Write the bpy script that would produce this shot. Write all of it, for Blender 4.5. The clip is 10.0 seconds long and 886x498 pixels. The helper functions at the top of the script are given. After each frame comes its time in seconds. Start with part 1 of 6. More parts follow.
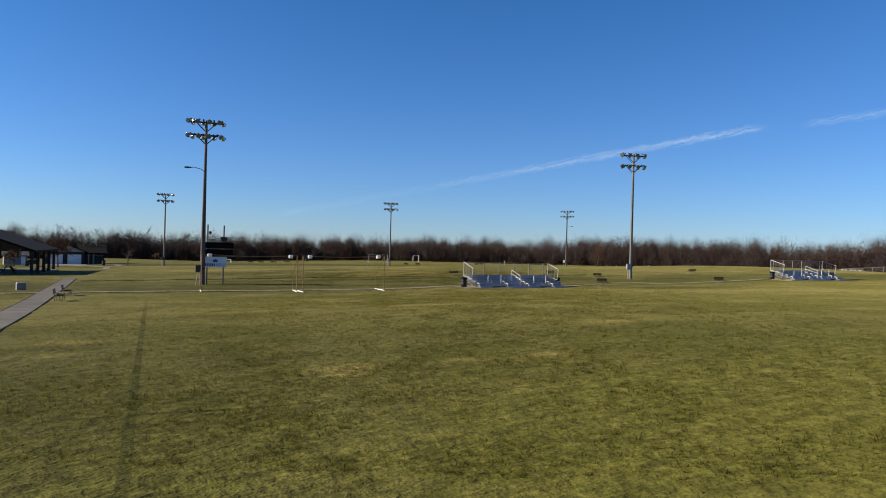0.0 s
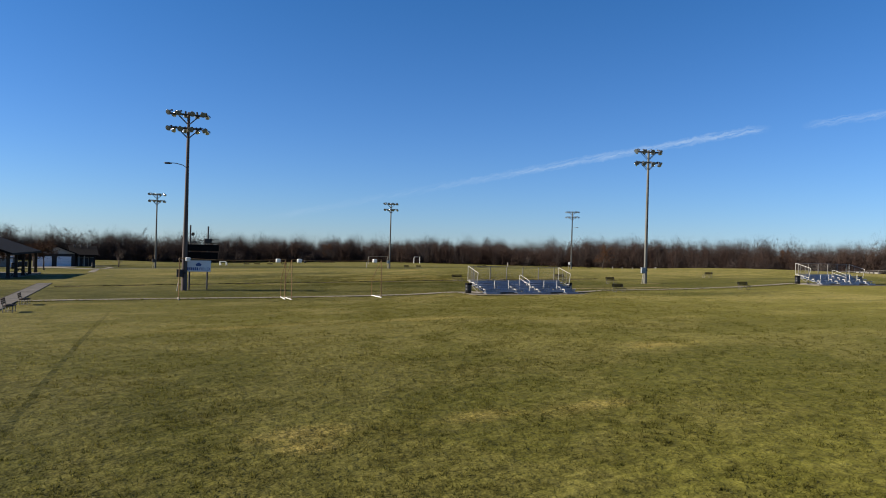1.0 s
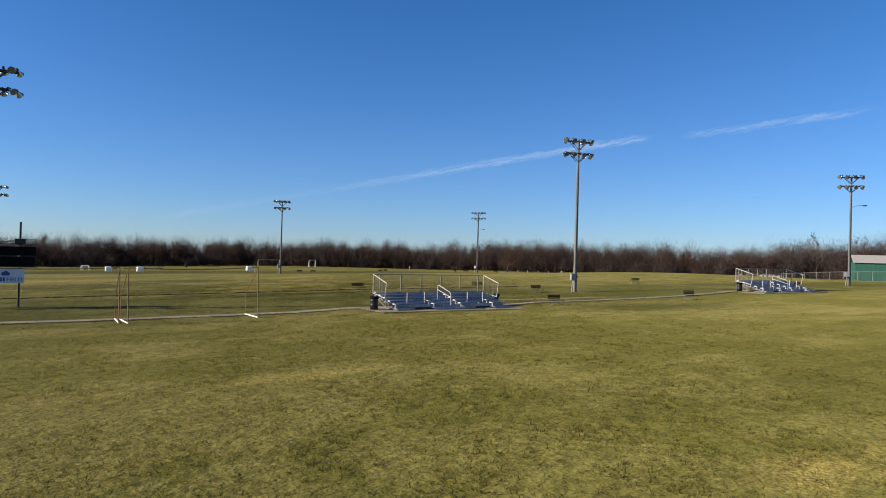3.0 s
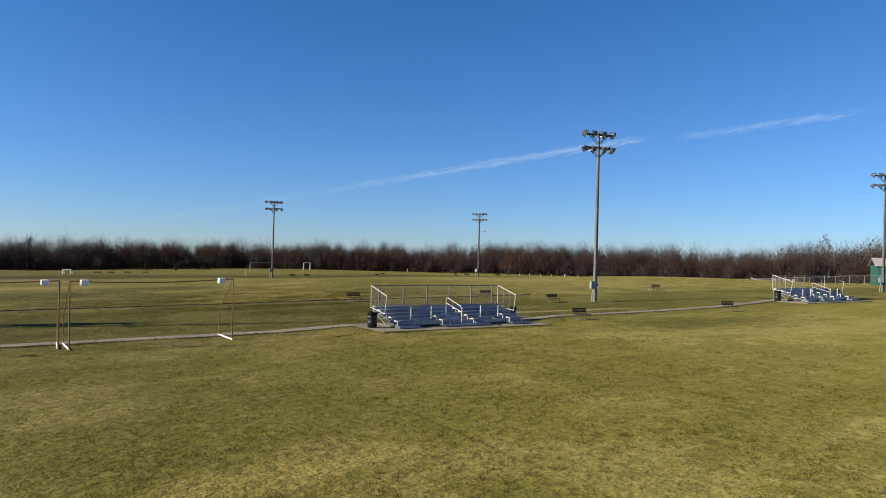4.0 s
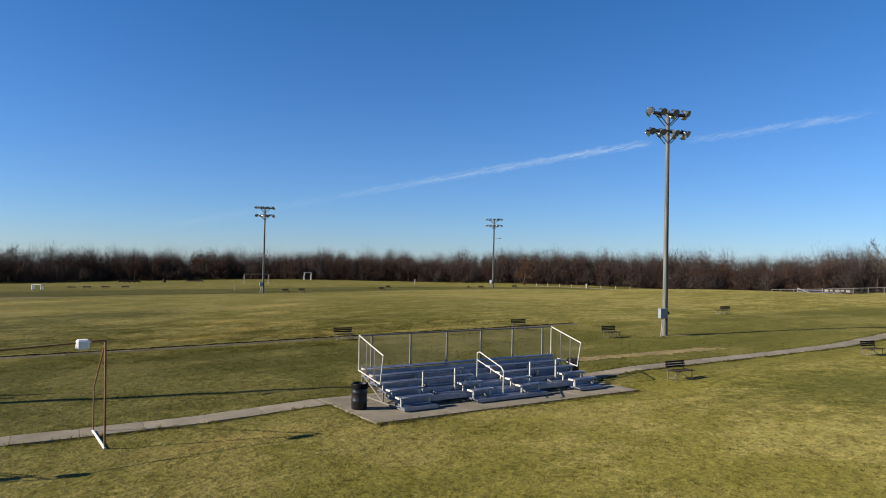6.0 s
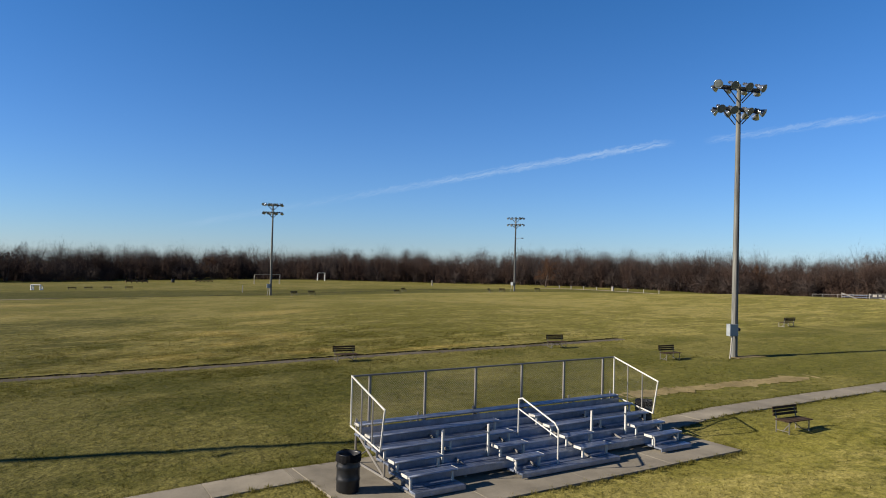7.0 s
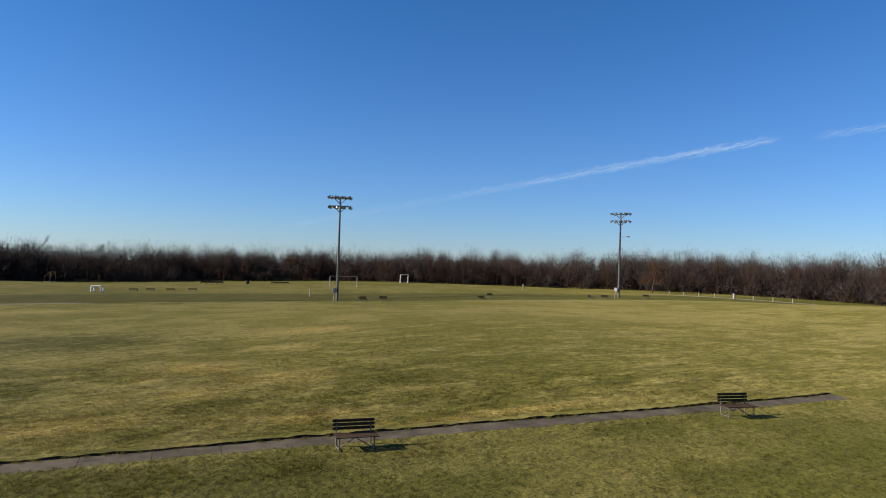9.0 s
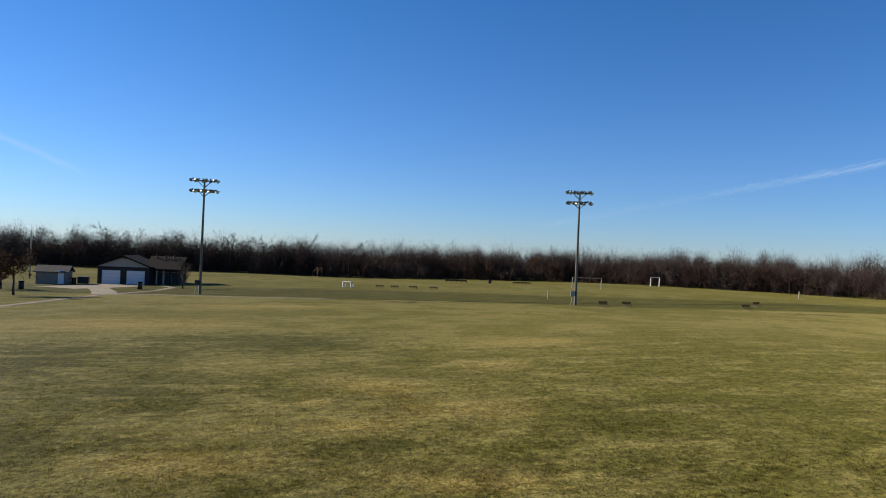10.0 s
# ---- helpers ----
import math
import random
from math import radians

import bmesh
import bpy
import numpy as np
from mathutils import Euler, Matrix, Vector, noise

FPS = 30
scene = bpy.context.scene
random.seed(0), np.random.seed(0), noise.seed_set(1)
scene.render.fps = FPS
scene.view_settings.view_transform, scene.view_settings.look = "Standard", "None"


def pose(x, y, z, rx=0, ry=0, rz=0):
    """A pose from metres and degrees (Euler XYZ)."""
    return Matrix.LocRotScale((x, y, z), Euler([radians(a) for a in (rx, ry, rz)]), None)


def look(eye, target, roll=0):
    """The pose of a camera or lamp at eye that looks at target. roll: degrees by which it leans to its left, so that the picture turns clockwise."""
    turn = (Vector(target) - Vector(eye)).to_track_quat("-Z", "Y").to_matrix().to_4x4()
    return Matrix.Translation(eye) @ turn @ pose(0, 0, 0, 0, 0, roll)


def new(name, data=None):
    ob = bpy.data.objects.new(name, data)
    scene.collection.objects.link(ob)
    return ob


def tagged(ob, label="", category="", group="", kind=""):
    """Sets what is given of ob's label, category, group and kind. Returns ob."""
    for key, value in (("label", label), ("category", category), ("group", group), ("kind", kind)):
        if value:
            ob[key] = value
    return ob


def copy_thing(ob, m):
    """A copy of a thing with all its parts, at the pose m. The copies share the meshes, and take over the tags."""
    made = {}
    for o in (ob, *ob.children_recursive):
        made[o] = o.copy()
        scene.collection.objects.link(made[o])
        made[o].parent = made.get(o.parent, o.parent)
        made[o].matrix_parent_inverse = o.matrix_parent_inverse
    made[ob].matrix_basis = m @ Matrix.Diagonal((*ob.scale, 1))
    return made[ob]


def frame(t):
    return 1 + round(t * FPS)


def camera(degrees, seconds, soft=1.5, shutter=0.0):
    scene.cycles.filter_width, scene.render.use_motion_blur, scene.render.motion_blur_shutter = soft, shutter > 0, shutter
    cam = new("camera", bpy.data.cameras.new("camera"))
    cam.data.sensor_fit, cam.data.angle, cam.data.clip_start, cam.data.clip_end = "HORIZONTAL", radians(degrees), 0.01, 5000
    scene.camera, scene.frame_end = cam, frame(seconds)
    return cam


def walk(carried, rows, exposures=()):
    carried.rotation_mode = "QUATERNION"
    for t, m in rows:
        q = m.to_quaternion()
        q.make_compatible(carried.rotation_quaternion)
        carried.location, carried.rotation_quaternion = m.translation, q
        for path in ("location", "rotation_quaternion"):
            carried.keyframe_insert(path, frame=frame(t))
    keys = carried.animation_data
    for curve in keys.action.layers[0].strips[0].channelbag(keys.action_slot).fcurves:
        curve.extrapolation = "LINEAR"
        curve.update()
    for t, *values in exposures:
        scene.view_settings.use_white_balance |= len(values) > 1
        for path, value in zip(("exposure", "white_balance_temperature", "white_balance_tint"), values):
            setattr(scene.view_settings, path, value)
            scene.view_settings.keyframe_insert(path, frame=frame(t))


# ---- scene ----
cam = camera(64.9, 10.0, soft=1.0)
PATH = [
    (0, (0.228, -0.136, 4.396), (1.219, 1.601, 4.396), 1.6),
    (0.5, (1.251, 1.879, 4.477), (2.242, 3.617, 4.477), 1.6),
    (1, (2.449, 3.96, 4.53), (3.437, 5.699, 4.533), 1.6),
    (1.5, (3.679, 6.241, 4.593), (4.664, 7.981, 4.599), 1.6),
    (2, (5.028, 8.612, 4.578), (6.099, 10.301, 4.591), 1.6),
    (2.5, (6.412, 11.109, 4.55), (7.592, 12.724, 4.567), 1.5),
    (2.7, (7.02, 12.146, 4.558), (8.237, 13.734, 4.576), 1.5),
    (3.8, (10.473, 17.977, 4.901), (11.713, 19.546, 4.92), 1.7),
    (4, (11.174, 19.036, 4.951), (12.413, 20.606, 4.973), 1.6),
    (4.5, (12.99, 21.728, 5.259), (14.225, 23.301, 5.287), 1.4),
    (5, (14.91, 24.476, 5.498), (16.142, 26.051, 5.527), 1.5),
    (5.5, (16.834, 27.272, 5.715), (18.066, 28.848, 5.746), 1.5),
    (5.7, (17.671, 28.381, 5.747), (18.9, 29.959, 5.782), 1.4),
    (6.8, (22.085, 34.512, 6.019), (23.279, 36.116, 6.055), 1.3),
    (7, (22.895, 35.657, 6.036), (24.078, 37.27, 6.071), 1.5),
    (7.5, (25.086, 38.599, 6.053), (26.25, 40.225, 6.087), 1.4),
    (8, (27.307, 41.53, 6.114), (28.464, 43.161, 6.149), 1.6),
    (8.3, (28.608, 43.301, 6.107), (29.748, 44.944, 6.144), 1.6),
    (8.5, (29.484, 44.536, 6.1), (30.596, 46.198, 6.136), 1.6),
    (9, (31.516, 47.494, 6.082), (32.477, 49.248, 6.113), 1.8),
    (9.5, (33.411, 50.386, 6.089), (34.143, 52.247, 6.112), 2.1),
    (10, (35.03, 53.114, 6.104), (35.32, 55.093, 6.109), 2.5),
]
walk(cam, [(t, look(eye, target, roll)) for t, eye, target, roll in PATH], exposures=[(0.0, 1.05), (10.0, 1.05)])

# ---- light: low winter sun from the north-west of the plan, clear sky ----
SUN_EL, SUN_AZ = 24.8, -65.2          # degrees; azimuth clockwise from +y
world = bpy.data.worlds.new("clear_sky")
scene.world = world
world.use_nodes = True


def build_world():
    nt = world.node_tree
    nt.nodes.clear()
    out = nt.nodes.new("ShaderNodeOutputWorld")
    bg = nt.nodes.new("ShaderNodeBackground")
    sky = nt.nodes.new("ShaderNodeTexSky")
    sky.sky_type = "NISHITA"
    sky.sun_disc = False
    sky.sun_elevation = radians(SUN_EL)
    sky.sun_rotation = radians(SUN_AZ)
    sky.altitude = 250.0
    sky.air_density, sky.dust_density, sky.ozone_density = SKY_AIR, SKY_DUST, SKY_OZONE
    bg.inputs["Strength"].default_value = SKY_STRENGTH
    L = nt.links.new
    # thin condensation trail: a ragged band along a great circle
    co = nt.nodes.new("ShaderNodeTexCoord")

    def math_node(op, a, b=None):
        n = nt.nodes.new("ShaderNodeMath")
        n.operation = op
        for i, v in enumerate((a, b)):
            if v is None:
                continue
            if isinstance(v, (int, float)):
                n.inputs[i].default_value = v
            else:
                L(v, n.inputs[i])
        return n.outputs[0]

    def dot(v):
        n = nt.nodes.new("ShaderNodeVectorMath")
        n.operation = "DOT_PRODUCT"
        L(co.outputs["Generated"], n.inputs[0])
        n.inputs[1].default_value = v
        return n.outputs["Value"]

    def noise_node(scale, detail=4.0, rough=0.6):
        n = nt.nodes.new("ShaderNodeTexNoise")
        L(co.outputs["Generated"], n.inputs["Vector"])
        n.inputs["Scale"].default_value, n.inputs["Detail"].default_value, n.inputs["Roughness"].default_value = scale, detail, rough
        return n.outputs["Fac"]

    def ramp(value, stops):
        n = nt.nodes.new("ShaderNodeValToRGB")
        e = n.color_ramp.elements
        while len(e) < len(stops):
            e.new(0.5)
        for el, (p, v) in zip(e, stops):
            el.position, el.color = p, (v, v, v, 1)
        L(value, n.inputs["Fac"])
        return n.outputs["Color"]

    # along the trail: the sine of the azimuth from straight ahead of the field, brighter and thinner stretches with gaps
    along = math_node("ADD", math_node("MULTIPLY", dot((0.7, -0.7, 0.0)), 0.5), 0.5)
    off = math_node("ADD", dot((0.223, -0.0235, -0.9745)), math_node("MULTIPLY", math_node("SUBTRACT", noise_node(75.0, 6.0, 0.7), 0.5), 0.0105))
    off = math_node("SUBTRACT", off, math_node("MULTIPLY", ramp(along, [(0.572, 0.0), (0.60, 0.6), (0.70, 1.0)]), 0.0115))
    across = math_node("DIVIDE", math_node("ABSOLUTE", off), 0.0062)
    band = ramp(across, [(0.0, 1.0), (0.35, 0.75), (1.0, 0.0)])
    # azimuth 17 -> .26, 30 -> .37, 35 -> .41, 44 -> .49, 54 -> .575, 57 -> .60, 69 -> .695
    stretch = ramp(along, [(0.25, 0.0), (0.275, 0.16), (0.325, 0.1), (0.375, 0.18), (0.43, 0.42), (0.50, 0.60), (0.568, 0.66), (0.580, 0.0), (0.598, 0.0), (0.608, 0.36), (0.685, 0.40), (0.70, 0.05), (0.80, 0.0)])
    # wisps: noise drawn out along the trail and sheared across it
    wisp_at = nt.nodes.new("ShaderNodeCombineXYZ")
    L(math_node("ADD", math_node("MULTIPLY", along, 150.0), math_node("MULTIPLY", off, 520.0)), wisp_at.inputs[0])
    L(math_node("MULTIPLY", off, 420.0), wisp_at.inputs[1])
    wisp = nt.nodes.new("ShaderNodeTexNoise")
    L(wisp_at.outputs[0], wisp.inputs["Vector"])
    wisp.inputs["Scale"].default_value, wisp.inputs["Detail"].default_value, wisp.inputs["Roughness"].default_value = 0.55, 5.0, 0.62
    rag = ramp(wisp.outputs["Fac"], [(0.34, 0.0), (0.52, 0.55), (0.68, 1.0)])
    veil = math_node("MULTIPLY", math_node("MULTIPLY", band, stretch), rag)
    # a second, very faint streak low in the west
    off2 = math_node("ADD", dot((-0.361, -0.046, -0.931)), math_node("MULTIPLY", math_node("SUBTRACT", noise_node(30.0), 0.5), 0.01))
    band2 = ramp(math_node("DIVIDE", math_node("ABSOLUTE", off2), 0.006), [(0.0, 1.0), (1.0, 0.0)])
    along2 = ramp(math_node("ADD", math_node("MULTIPLY", dot((1.0, 0.0, 0.0)), 0.5), 0.5), [(0.24, 0.0), (0.29, 0.22), (0.325, 0.22), (0.34, 0.0)])
    veil = math_node("ADD", veil, math_node("MULTIPLY", band2, along2))
    mix = nt.nodes.new("ShaderNodeMix")
    mix.data_type = "RGBA"
    L(veil, mix.inputs["Factor"])
    cool = nt.nodes.new("ShaderNodeMix")
    cool.data_type, cool.blend_type = "RGBA", "MULTIPLY"
    cool.inputs["Factor"].default_value = 1.0
    L(sky.outputs["Color"], cool.inputs["A"])
    up = dot((0.0, 0.0, 1.0))
    shade = nt.nodes.new("ShaderNodeValToRGB")
    shade.color_ramp.elements[0].position, shade.color_ramp.elements[0].color = 0.0, SKY_LOW
    shade.color_ramp.elements[1].position, shade.color_ramp.elements[1].color = 0.36, SKY_HIGH
    zenith = shade.color_ramp.elements.new(1.0)
    zenith.color = SKY_ZENITH
    L(up, shade.inputs["Fac"])
    L(shade.outputs["Color"], cool.inputs["B"])
    L(cool.outputs["Result"], mix.inputs["A"])
    mix.inputs["B"].default_value = TRAIL_COLOUR
    L(mix.outputs["Result"], bg.inputs["Color"])
    L(bg.outputs["Background"], out.inputs["Surface"])


SKY_STRENGTH, SKY_AIR, SKY_DUST, SKY_OZONE = 0.050, 1.0, 0.0, 3.0
SKY_LOW, SKY_HIGH = (0.60, 0.82, 1.29, 1), (0.335, 0.78, 1.245, 1)
SKY_ZENITH = (0.11, 0.21, 0.32, 1)
TRAIL_COLOUR = (5.4, 6.8, 8.6, 1)
build_world()
sun_data = bpy.data.lights.new("sun", "SUN")
sun_data.energy, sun_data.angle, sun_data.color = 5.0, radians(0.55), (1.0, 0.89, 0.74)
sun_way = Vector((math.sin(radians(SUN_AZ)) * math.cos(radians(SUN_EL)), math.cos(radians(SUN_AZ)) * math.cos(radians(SUN_EL)), math.sin(radians(SUN_EL))))
sun = new("sun", sun_data)
sun.matrix_world = look(sun_way * 200, (0, 0, 0))


# ---- materials ----
def material(name):
    m = bpy.data.materials.new(name)
    m.use_nodes = True
    return m, m.node_tree, m.node_tree.nodes["Principled BSDF"]


def node(nt, kind, **inputs):
    n = nt.nodes.new(kind)
    for k, v in inputs.items():
        n.inputs[k.replace("_", " ")].default_value = v
    return n


def coords(nt, scale=(1, 1, 1), world_space=True):
    """World coordinates (or the object's own), scaled."""
    if world_space:
        src = nt.nodes.new("ShaderNodeNewGeometry").outputs["Position"]
    else:
        src = nt.nodes.new("ShaderNodeTexCoord").outputs["Object"]
    mp = nt.nodes.new("ShaderNodeMapping")
    mp.inputs["Scale"].default_value = scale
    nt.links.new(src, mp.inputs["Vector"])
    return mp.outputs["Vector"]


def noise_of(nt, vec, scale, detail=4.0, rough=0.55):
    n = node(nt, "ShaderNodeTexNoise", Scale=scale, Detail=detail, Roughness=rough)
    nt.links.new(vec, n.inputs["Vector"])
    return n.outputs["Fac"]


def ramp_of(nt, fac, stops):
    n = nt.nodes.new("ShaderNodeValToRGB")
    e = n.color_ramp.elements
    while len(e) < len(stops):
        e.new(0.5)
    for el, (p, c) in zip(e, stops):
        el.position = p
        el.color = (c, c, c, 1) if isinstance(c, (int, float)) else (*c, 1)
    nt.links.new(fac, n.inputs["Fac"])
    return n.outputs["Color"]


def mix_of(nt, fac, a, b, mode="MIX"):
    n = nt.nodes.new("ShaderNodeMix")
    n.data_type, n.blend_type = "RGBA", mode
    for key, v in (("Factor", fac), ("A", a), ("B", b)):
        if isinstance(v, (int, float)):
            n.inputs[key].default_value = v
        elif isinstance(v, tuple):
            n.inputs[key].default_value = (*v, 1)
        else:
            nt.links.new(v, n.inputs[key])
    return n.outputs["Result"]


def bump_of(nt, bsdf, height, strength=0.3, distance=0.02):
    n = node(nt, "ShaderNodeBump", Strength=strength, Distance=distance)
    nt.links.new(height, n.inputs["Height"])
    nt.links.new(n.outputs["Normal"], bsdf.inputs["Normal"])


def worn(name, colour, rough=0.6, metal=0.0, scale=3.0, spread=0.25, bump=0.1, fine=40.0, world_space=False, tint=None, vary=0.0, stretch=(1, 1, 1)):
    """A painted, metal, wood or stone surface with stains at two scales and fine relief."""
    m, nt, b = material(name)
    v = coords(nt, stretch, world_space=world_space)
    dark = tuple(c * (1 - spread) for c in colour)
    light = tint if tint else tuple(min(1.0, c * (1 + spread)) for c in colour)
    base = ramp_of(nt, noise_of(nt, v, scale, 5.0, 0.65), [(0.3, dark), (0.7, light)])
    grain = ramp_of(nt, noise_of(nt, v, fine, 3.0), [(0.25, 1 - spread * 0.6), (0.75, 1.0)])
    col = mix_of(nt, 1.0, base, grain, "MULTIPLY")
    if vary:
        info = nt.nodes.new("ShaderNodeObjectInfo")
        col = mix_of(nt, 1.0, col, ramp_of(nt, info.outputs["Random"], [(0.0, 1 - vary), (1.0, 1.0)]), "MULTIPLY")
    nt.links.new(col, b.inputs["Base Color"])
    r = ramp_of(nt, noise_of(nt, v, scale * 2.3, 4.0), [(0.3, max(0.05, rough - 0.12)), (0.7, min(1.0, rough + 0.12))])
    nt.links.new(r, b.inputs["Roughness"])
    b.inputs["Metallic"].default_value = metal
    if rough > 0.78:
        b.inputs["Specular IOR Level"].default_value = 0.1
    if bump:
        bump_of(nt, b, noise_of(nt, v, fine, 4.0), bump, 0.01)
    return m


def turf_material(name, blades=False):
    """Winter turf: dull olive with straw-coloured worn patches, a greener strip between the walks, a drier far field,
    fine clumps, and a near end darkened for shade between blades.
    """
    m, nt, b = material(name)
    v = coords(nt)
    big = noise_of(nt, v, 0.045, 4.0, 0.6)
    mid = noise_of(nt, v, 0.28, 5.0, 0.65)
    clump = noise_of(nt, v, 2.6, 5.0, 0.7)
    fine = noise_of(nt, v, 17.0, 4.0, 0.75)
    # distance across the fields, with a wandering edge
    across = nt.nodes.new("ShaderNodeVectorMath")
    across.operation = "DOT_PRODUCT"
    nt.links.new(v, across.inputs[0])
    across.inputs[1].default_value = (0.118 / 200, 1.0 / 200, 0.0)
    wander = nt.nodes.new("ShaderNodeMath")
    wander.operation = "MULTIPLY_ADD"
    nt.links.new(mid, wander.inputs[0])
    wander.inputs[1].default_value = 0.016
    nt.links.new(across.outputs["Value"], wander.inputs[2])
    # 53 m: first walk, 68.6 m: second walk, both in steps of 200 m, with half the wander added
    # both ramps darken the near end, painting in the shade seen between blades
    lush_and_shade = ramp_of(nt, wander.outputs[0], [(0.0, 0.45), (0.06, 0.6), (0.09, 0.9), (0.125, 0.5), (0.165, 0.12), (0.250, 0.05), (0.280, 1.0), (0.342, 1.0), (0.352, 0.55), (0.41, 0.35), (0.52, 0.0), (0.682, 0.0), (0.692, 1.0), (0.785, 1.0), (0.82, 0.2)])
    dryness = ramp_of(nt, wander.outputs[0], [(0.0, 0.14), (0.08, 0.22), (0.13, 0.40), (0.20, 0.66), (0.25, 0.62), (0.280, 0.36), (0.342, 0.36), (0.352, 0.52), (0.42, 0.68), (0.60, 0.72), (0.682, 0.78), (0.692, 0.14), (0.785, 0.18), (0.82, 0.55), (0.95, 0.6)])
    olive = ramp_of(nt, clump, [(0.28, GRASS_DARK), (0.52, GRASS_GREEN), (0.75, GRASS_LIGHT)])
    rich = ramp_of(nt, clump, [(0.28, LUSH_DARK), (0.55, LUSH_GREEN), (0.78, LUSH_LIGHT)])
    green = mix_of(nt, lush_and_shade, olive, rich)
    straw = ramp_of(nt, clump, [(0.3, STRAW_DARK), (0.7, STRAW_LIGHT)])
    # dead patches where broad and middle noise agree
    add = nt.nodes.new("ShaderNodeMath")
    add.operation = "MULTIPLY_ADD"
    nt.links.new(big, add.inputs[0])
    add.inputs[1].default_value = 0.9
    nt.links.new(mid, add.inputs[2])
    dry = ramp_of(nt, add.outputs[0], [(0.80, 0.20), (0.97, 0.52), (1.12, 1.0)])
    dry = mix_of(nt, 1.0, dry, dryness, "MULTIPLY")
    dry = mix_of(nt, 1.0, dry, ramp_of(nt, fine, [(0.30, 0.45), (0.60, 1.0)]), "MULTIPLY")
    # single worn patches, each an uneven oval
    stir = noise_of(nt, v, 1.3, 4.0, 0.7)

    def ovals(rows):
        """One over the reach of the nearest oval, stirred by noise: low inside, 1 and more outside."""
        least = None
        for cx, cy, rx, ry in rows:
            near = nt.nodes.new("ShaderNodeVectorMath")
            near.operation = "MULTIPLY_ADD"
            nt.links.new(v, near.inputs[0])
            near.inputs[1].default_value = (1 / rx, 1 / ry, 0)
            near.inputs[2].default_value = (-cx / rx, -cy / ry, 0)
            size = nt.nodes.new("ShaderNodeVectorMath")
            size.operation = "LENGTH"
            nt.links.new(near.outputs["Vector"], size.inputs[0])
            if least is None:
                least = size.outputs["Value"]
            else:
                low = nt.nodes.new("ShaderNodeMath")
                low.operation = "MINIMUM"
                nt.links.new(least, low.inputs[0])
                nt.links.new(size.outputs["Value"], low.inputs[1])
                least = low.outputs[0]
        edge = nt.nodes.new("ShaderNodeMath")
        edge.operation = "MULTIPLY_ADD"
        nt.links.new(stir, edge.inputs[0])
        edge.inputs[1].default_value = 2.6
        nt.links.new(least, edge.inputs[2])
        scaled = nt.nodes.new("ShaderNodeMath")
        scaled.operation = "MULTIPLY"
        nt.links.new(edge.outputs[0], scaled.inputs[0])
        scaled.inputs[1].default_value = 0.4
        return scaled.outputs[0]

    patch = ramp_of(nt, ovals(WORN), [(0.60, 0.62), (0.78, 0.36), (1.0, 0.0)])
    patch = mix_of(nt, 1.0, patch, ramp_of(nt, ovals(WORN_FAR), [(0.60, 0.95), (0.78, 0.6), (1.0, 0.0)]), "ADD")
    patch = mix_of(nt, 1.0, patch, ramp_of(nt, fine, [(0.36, 0.15), (0.60, 1.0)]), "MULTIPLY")
    spot = ramp_of(nt, ovals(GREEN_SPOTS), [(0.66, 1.0), (0.84, 0.6), (1.0, 0.0)])
    green = mix_of(nt, spot, green, rich)
    dry = mix_of(nt, spot, dry, mix_of(nt, 1.0, dry, (0.3, 0.3, 0.3), "MULTIPLY"))
    col = mix_of(nt, dry, green, straw)
    col = mix_of(nt, patch, col, ramp_of(nt, clump, [(0.3, (0.203, 0.156, 0.041)), (0.7, (0.406, 0.316, 0.105))]))
    # straw-coloured streaks across the second field
    bands = nt.nodes.new("ShaderNodeMapping")
    bands.inputs["Rotation"].default_value = (0, 0, radians(6))
    bands.inputs["Scale"].default_value = (0.30, 0.85, 1)
    nt.links.new(v, bands.inputs["Vector"])
    thatch = ramp_of(nt, noise_of(nt, bands.outputs["Vector"], 1.0, 5.0, 0.7), [(0.50, 0.0), (0.62, 0.75)])
    thatch = mix_of(nt, 1.0, thatch, ramp_of(nt, wander.outputs[0], [(0.345, 0.0), (0.36, 1.0), (0.47, 0.9), (0.60, 0.35)]), "MULTIPLY")
    thatch = mix_of(nt, 1.0, thatch, ramp_of(nt, fine, [(0.36, 0.25), (0.56, 1.0)]), "MULTIPLY")
    col = mix_of(nt, thatch, col, straw)
    # stretched streaks along the mowing
    rot = nt.nodes.new("ShaderNodeMapping")
    rot.inputs["Rotation"].default_value = (0, 0, radians(8))
    rot.inputs["Scale"].default_value = (0.10, 1.4, 1)
    nt.links.new(v, rot.inputs["Vector"])
    streak = ramp_of(nt, noise_of(nt, rot.outputs["Vector"], 0.8, 4.0), [(0.32, 0.88), (0.62, 1.05)])
    col = mix_of(nt, 1.0, col, streak, "MULTIPLY")
    # faint wheel line pressed into the grass of the first field
    line = nt.nodes.new("ShaderNodeVectorMath")
    line.operation = "DOT_PRODUCT"
    nt.links.new(v, line.inputs[0])
    line.inputs[1].default_value = (1.0, -0.1243, 0.0)
    gap = nt.nodes.new("ShaderNodeMath")
    gap.operation = "COMPARE"
    nt.links.new(line.outputs["Value"], gap.inputs[0])
    gap.inputs[1].default_value, gap.inputs[2].default_value = 0.01, 0.075
    pressed = mix_of(nt, 1.0, gap.outputs[0], ramp_of(nt, wander.outputs[0], [(0.14, 0.75), (0.21, 0.3), (0.23, 0.0)]), "MULTIPLY")
    pressed = mix_of(nt, 1.0, pressed, ramp_of(nt, clump, [(0.35, 0.2), (0.6, 1.0)]), "MULTIPLY")
    col = mix_of(nt, pressed, col, (0.037, 0.039, 0.008))
